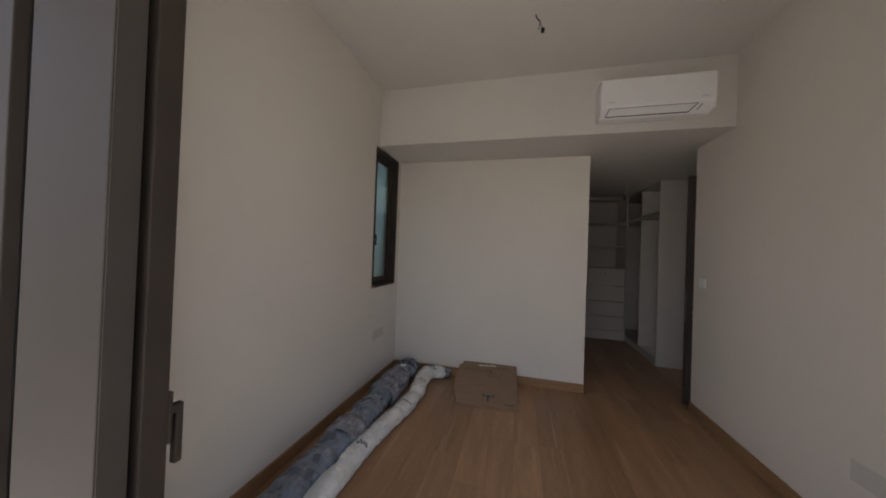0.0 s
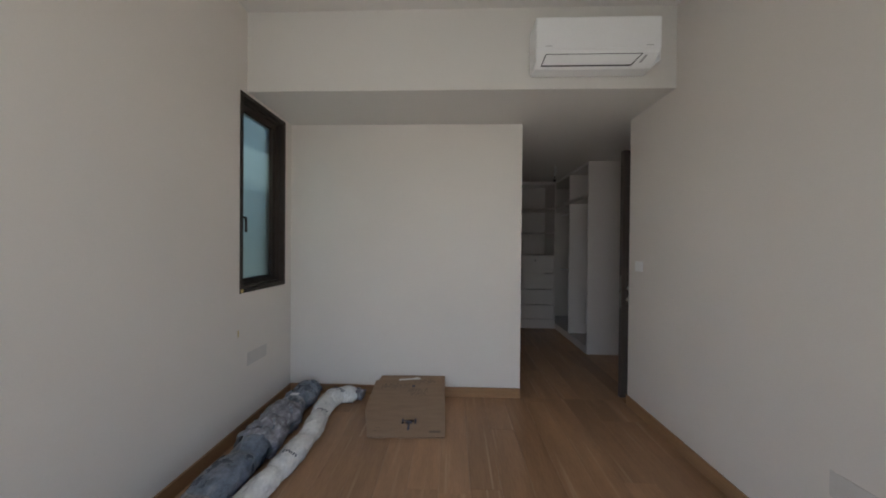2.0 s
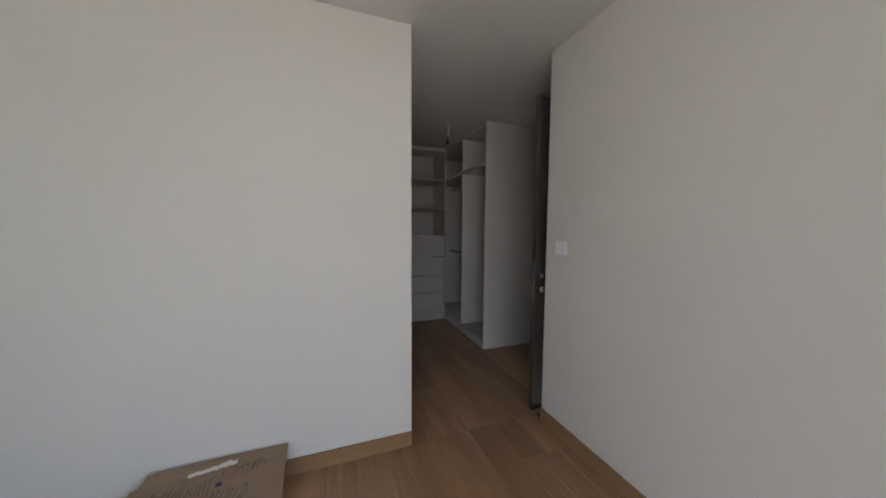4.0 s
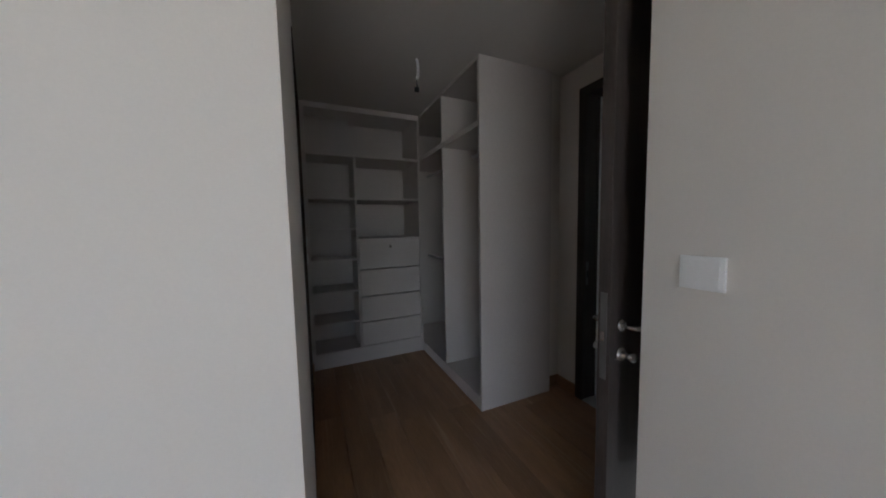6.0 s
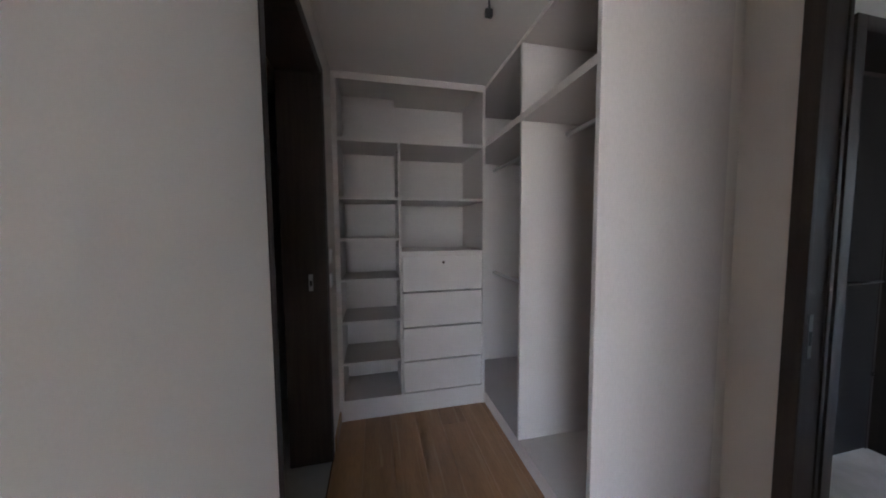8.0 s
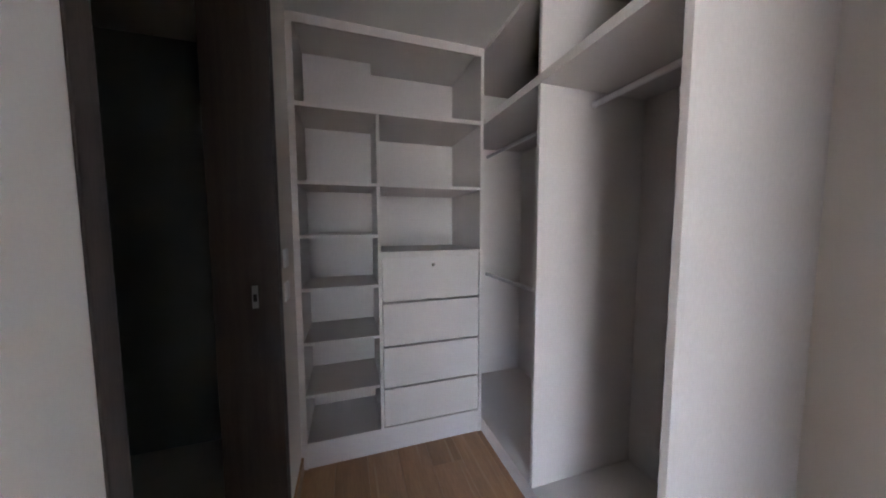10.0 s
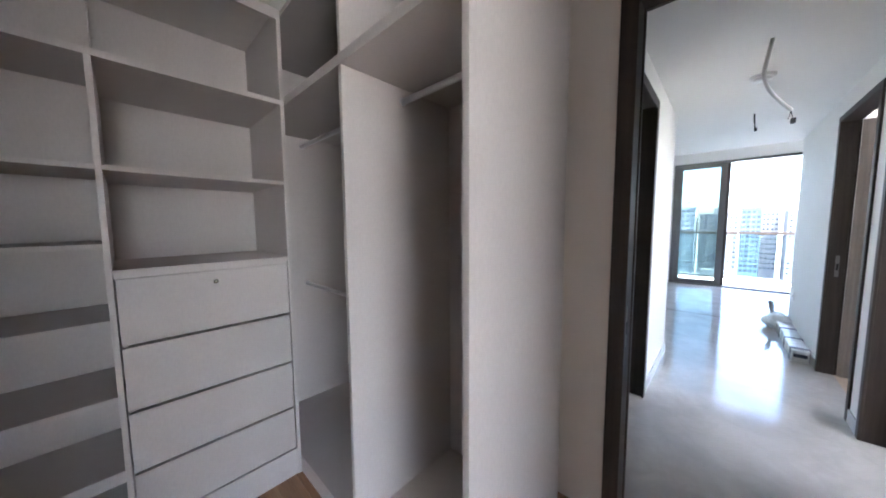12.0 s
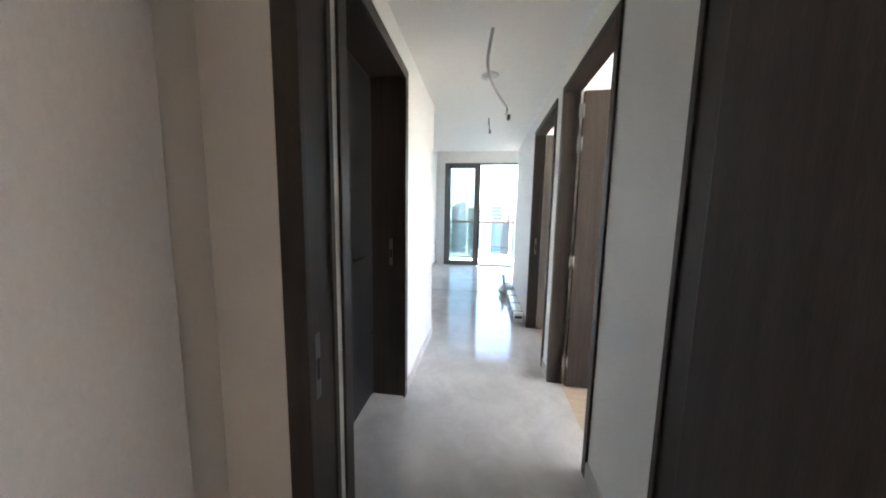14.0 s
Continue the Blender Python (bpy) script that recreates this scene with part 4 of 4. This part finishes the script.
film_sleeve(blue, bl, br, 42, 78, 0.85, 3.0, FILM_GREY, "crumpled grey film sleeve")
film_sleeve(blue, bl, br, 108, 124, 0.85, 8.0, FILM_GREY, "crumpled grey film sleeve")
part("paper_tag", boxes((-1.10, 3.32, 0.236, -1.04, 3.355, 0.239), bevel=0.001), PLASTIC, blue, "small white paper tag")


def wrapped_bundle():
    """Long flat boards wrapped in clear film, with a knotted bag of film at the far end."""
    ob = thing("wrapped_bundle", (6.7, 3.90, 0), "long film-wrapped bundle of boards along the hall skirting", "bundle")
    for k, (x0, x1, y0, y1, z0, z1) in enumerate(((6.10, 7.36, 3.842, 3.958, 0.001, 0.045), (6.12, 7.38, 3.846, 3.960, 0.047, 0.088), (6.09, 7.34, 3.850, 3.952, 0.090, 0.122))):
        part("board", boxes((x0, y0, z0, x1, y1, z1), bevel=0.004), (FILM_WHITE, FILM_GREY, FILM_WHITE)[k], ob)
    bm = bmesh.new()
    box(bm, 6.105, 3.836, 0.0, 7.38, 3.966, 0.128, bevel=0.012)
    bmesh.ops.subdivide_edges(bm, edges=[e for e in bm.edges if e.calc_length() > 0.5], cuts=40)
    for v in bm.verts:
        d = noise.noise(v.co * 11) * 0.007 + noise.noise(v.co * 31) * 0.003
        v.co.y += d
        v.co.z = max(0.0, v.co.z + d * 0.8)
    bmesh.ops.delete(bm, geom=[f for f in bm.faces if f.calc_center_median().x < 6.106], context="FACES")
    part("film_wrap", bm, FILM_WHITE, ob, "shiny white plastic film wrap", True)
    for x in (6.16, 6.55, 6.98):
        part("tape_band", boxes((x, 3.828, 0.0, x + 0.035, 3.974, 0.136), bevel=0.006), FILM_GREY, ob, "grey tape band")
    part("end_label", boxes((6.098, 3.856, 0.052, 6.104, 3.946, 0.084)), INK, ob, "dark printed end label")
    bag = smooth_line([(7.36, 3.90, 0.07), (7.46, 3.93, 0.085), (7.56, 3.97, 0.09), (7.63, 4.01, 0.07)], 7)
    n = len(bag)
    bm = tube(bmesh.new(), bag, [0.06 + 0.075 * math.sin(math.pi * (k + 1) / (n + 1)) for k in range(n)], 28, flat=0.85, wobble=0.35, seed=6)
    for v in bm.verts:
        v.co.z = max(v.co.z, 0.001)
    part("film_bag", bm, FILM_WHITE, ob, "crumpled white bag end", True)
    part("knot", tube(bmesh.new(), smooth_line([(7.55, 3.99, 0.14), (7.56, 4.0, 0.22), (7.55, 4.01, 0.29), (7.56, 4.02, 0.36)], 5), [0.04, 0.03, 0.022] + [0.018] * 5 + [0.024] * 5 + [0.03, 0.026, 0.012], 12, wobble=0.5, seed=2), FILM_WHITE, ob, "twisted end of the wrapping", True)
    return ob


wrapped_bundle()


# living room window, balcony and city
lw = thing("window_2", (WINDOW, 5.5, 0), "tall bronze sliding window standing open", "window", kind="structure")
part("jamb", boxes((WINDOW - 0.01, 5.41, 0.0, WINDOW + 0.14, 5.48, 2.82), bevel=0.003), BRONZE_GREY, lw)
part("jamb", boxes((WINDOW - 0.01, 2.9, 0.0, WINDOW + 0.14, 2.97, 2.82), bevel=0.003), BRONZE_GREY, lw)
part("head", boxes((WINDOW - 0.01, 2.97, 2.77, WINDOW + 0.14, 5.41, 2.82), bevel=0.003), BRONZE_GREY, lw)
part("sill", boxes((WINDOW - 0.01, 2.97, 0.0, WINDOW + 0.14, 5.41, 0.028), bevel=0.003), BRONZE_GREY, lw)
for y0, y1 in ((4.55, 4.66), (5.32, 5.41)):
    part("sash_stile", boxes((WINDOW + 0.02, y0, 0.03, WINDOW + 0.08, y1, 2.77), bevel=0.003), BRONZE_GREY, lw)
for z0, z1 in ((0.03, 0.12), (2.69, 2.77)):
    part("sash_rail", boxes((WINDOW + 0.02, 4.66, z0, WINDOW + 0.08, 5.32, z1), bevel=0.003), BRONZE_GREY, lw)
part("mullion", boxes((WINDOW + 0.085, 4.50, 0.03, WINDOW + 0.13, 4.58, 2.77), bevel=0.003), BRONZE, lw)
p = part("pane", boxes((WINDOW + 0.046, 4.66, 0.12, WINDOW + 0.054, 5.32, 2.69)), TINTED, lw, "tinted glass pane")
p.visible_shadow = False
solid("balcony_living", boxes((WINDOW + 0.15, 0.0, -0.15, 12.1, 5.9, -0.02)), CONCRETE, "pale balcony slab outside the living room", "balcony", kind="structure")
rail = thing("balcony_railing", (11.85, 3.0, 0.1), "glass balcony railing with slim steel rails", "railing")
part("top_rail", boxes((11.82, 0.0, 1.16, 11.88, 5.9, 1.225), bevel=0.004), BRONZE, rail)
part("bottom_rail", boxes((11.835, 0.0, 0.03, 11.865, 5.9, 0.075), bevel=0.004), BRONZE, rail)
for y in (0.05, 1.5, 2.95, 4.4, 5.85):
    part("post", boxes((11.835, y - 0.02, -0.02, 11.865, y + 0.02, 1.17)), BRONZE_GREY, rail)
for y0, y1 in ((0.08, 1.47), (1.53, 2.92), (2.98, 4.37), (4.43, 5.82)):
    p = part("pane", boxes((11.845, y0, 0.075, 11.855, y1, 1.165)), RAIL_GLASS, rail)
    p.visible_shadow = False

solid("ground", boxes((-3000, -3000, -76, 3000, 3000, -75)), GROUND, "hazy green and grey city ground far below", "ground", kind="structure")


def apartment_block(label, x, y, w, d, top, material, cols, win_w, win_h, storey=3.0, low=-30.0):
    ob = thing("apartment_building", (x, y, -75), label, "building", group="city apartment blocks")
    part("wall", boxes((x, y - w / 2, -75, x + d, y + w / 2, top)), material, ob)
    part("roof", boxes((x - 0.4, y - w / 2 - 0.4, top, x + d, y + w / 2 + 0.4, top + 0.8), (x + 3, y - w * 0.16, top + 0.8, x + 9, y + w * 0.14, top + 4.2)), material, ob)
    shared = mesh_of("window", boxes((-0.12, -win_w / 2, -win_h / 2, 0.0, win_w / 2, win_h / 2)), FAR_WINDOW)
    ledge = mesh_of("ledge", boxes((-0.5, -win_w / 2 - 0.5, -0.2, 0.0, win_w / 2 + 0.5, 0.1)), material)
    z = top - 2.2
    k = 0
    while z > low:
        for c in range(cols):
            for data, nm, dz in ((shared, "window", 0.0), (ledge, "ledge", -win_h / 2 - 0.3)):
                if nm == "ledge" and c % 2:
                    continue
                o = new(nm, data)
                o.parent = ob
                o.location = (-0.02, -w / 2 + w * (c + 0.5) / cols, z + dz + 75)
        z -= storey
        k += 1


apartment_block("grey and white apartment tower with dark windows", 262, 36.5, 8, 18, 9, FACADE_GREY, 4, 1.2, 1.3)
apartment_block("pale apartment tower with narrow window strips", 285, 30.0, 6, 18, 8, FACADE_DIMMED, 4, 0.8, 1.5)
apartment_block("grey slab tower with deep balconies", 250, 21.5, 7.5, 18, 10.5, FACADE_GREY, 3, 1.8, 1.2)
apartment_block("white apartment block with regular rows of windows", 255, 7.0, 18, 18, 6, FACADE_DIMMED, 8, 1.2, 1.2)
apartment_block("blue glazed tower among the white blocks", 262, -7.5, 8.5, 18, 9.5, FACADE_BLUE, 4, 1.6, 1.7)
apartment_block("white apartment block beyond the railing", 270, -16.0, 7, 18, 8, FACADE_DIMMED, 4, 1.1, 1.2)
apartment_block("long white apartment block at the edge of the view", 258, -33.0, 22, 18, 7, FACADE_DIMMED, 10, 1.2, 1.2)
apartment_block("low white podium among the towers", 200, 6.0, 44, 14, -27, FACADE_DIMMED, 14, 1.8, 1.2, low=-34.0)


# oak planks
def planks(parent):
    shared = {}
    rng = random.Random(12)
    width, gap = 0.188, 0.0006

    def lay(x0, x1, y0, y1, shift):
        x, row = x0, 0
        while x < x1 - 0.01:
            w = min(width, x1 - x)
            y = y0 - (rng.uniform(0.0, 1.2))
            while y < y1 - 0.01:
                length = rng.choice((1.1, 1.35, 1.6, 1.9))
                a, b = max(y, y0), min(y + length, y1)
                if b - a > 0.02:
                    key = (round(w, 3), round(b - a, 3))
                    if key not in shared:
                        hw, hl = w / 2 - gap / 2, (b - a) / 2 - gap / 2
                        bm = bmesh.new()
                        box(bm, -hw, -hl, -0.012, hw, hl, 0.0)
                        top = [e for e in bm.edges if all(v.co.z > -0.001 for v in e.verts)]
                        bmesh.ops.bevel(bm, geom=top, offset=0.0007, segments=1, affect="EDGES")
                        shared[key] = mesh_of("plank", bm, OAK)
                    ob = new("plank", shared[key])
                    ob.parent = parent
                    ob.location = (x + w / 2, (a + b) / 2, 0)
                y += length
            x += w
            row += 1
    lay(LEFT, RIGHT, 0.942, BACK, 0)
    lay(PASS, 2.80, BACK, 6.34, 0)


planks(floor)
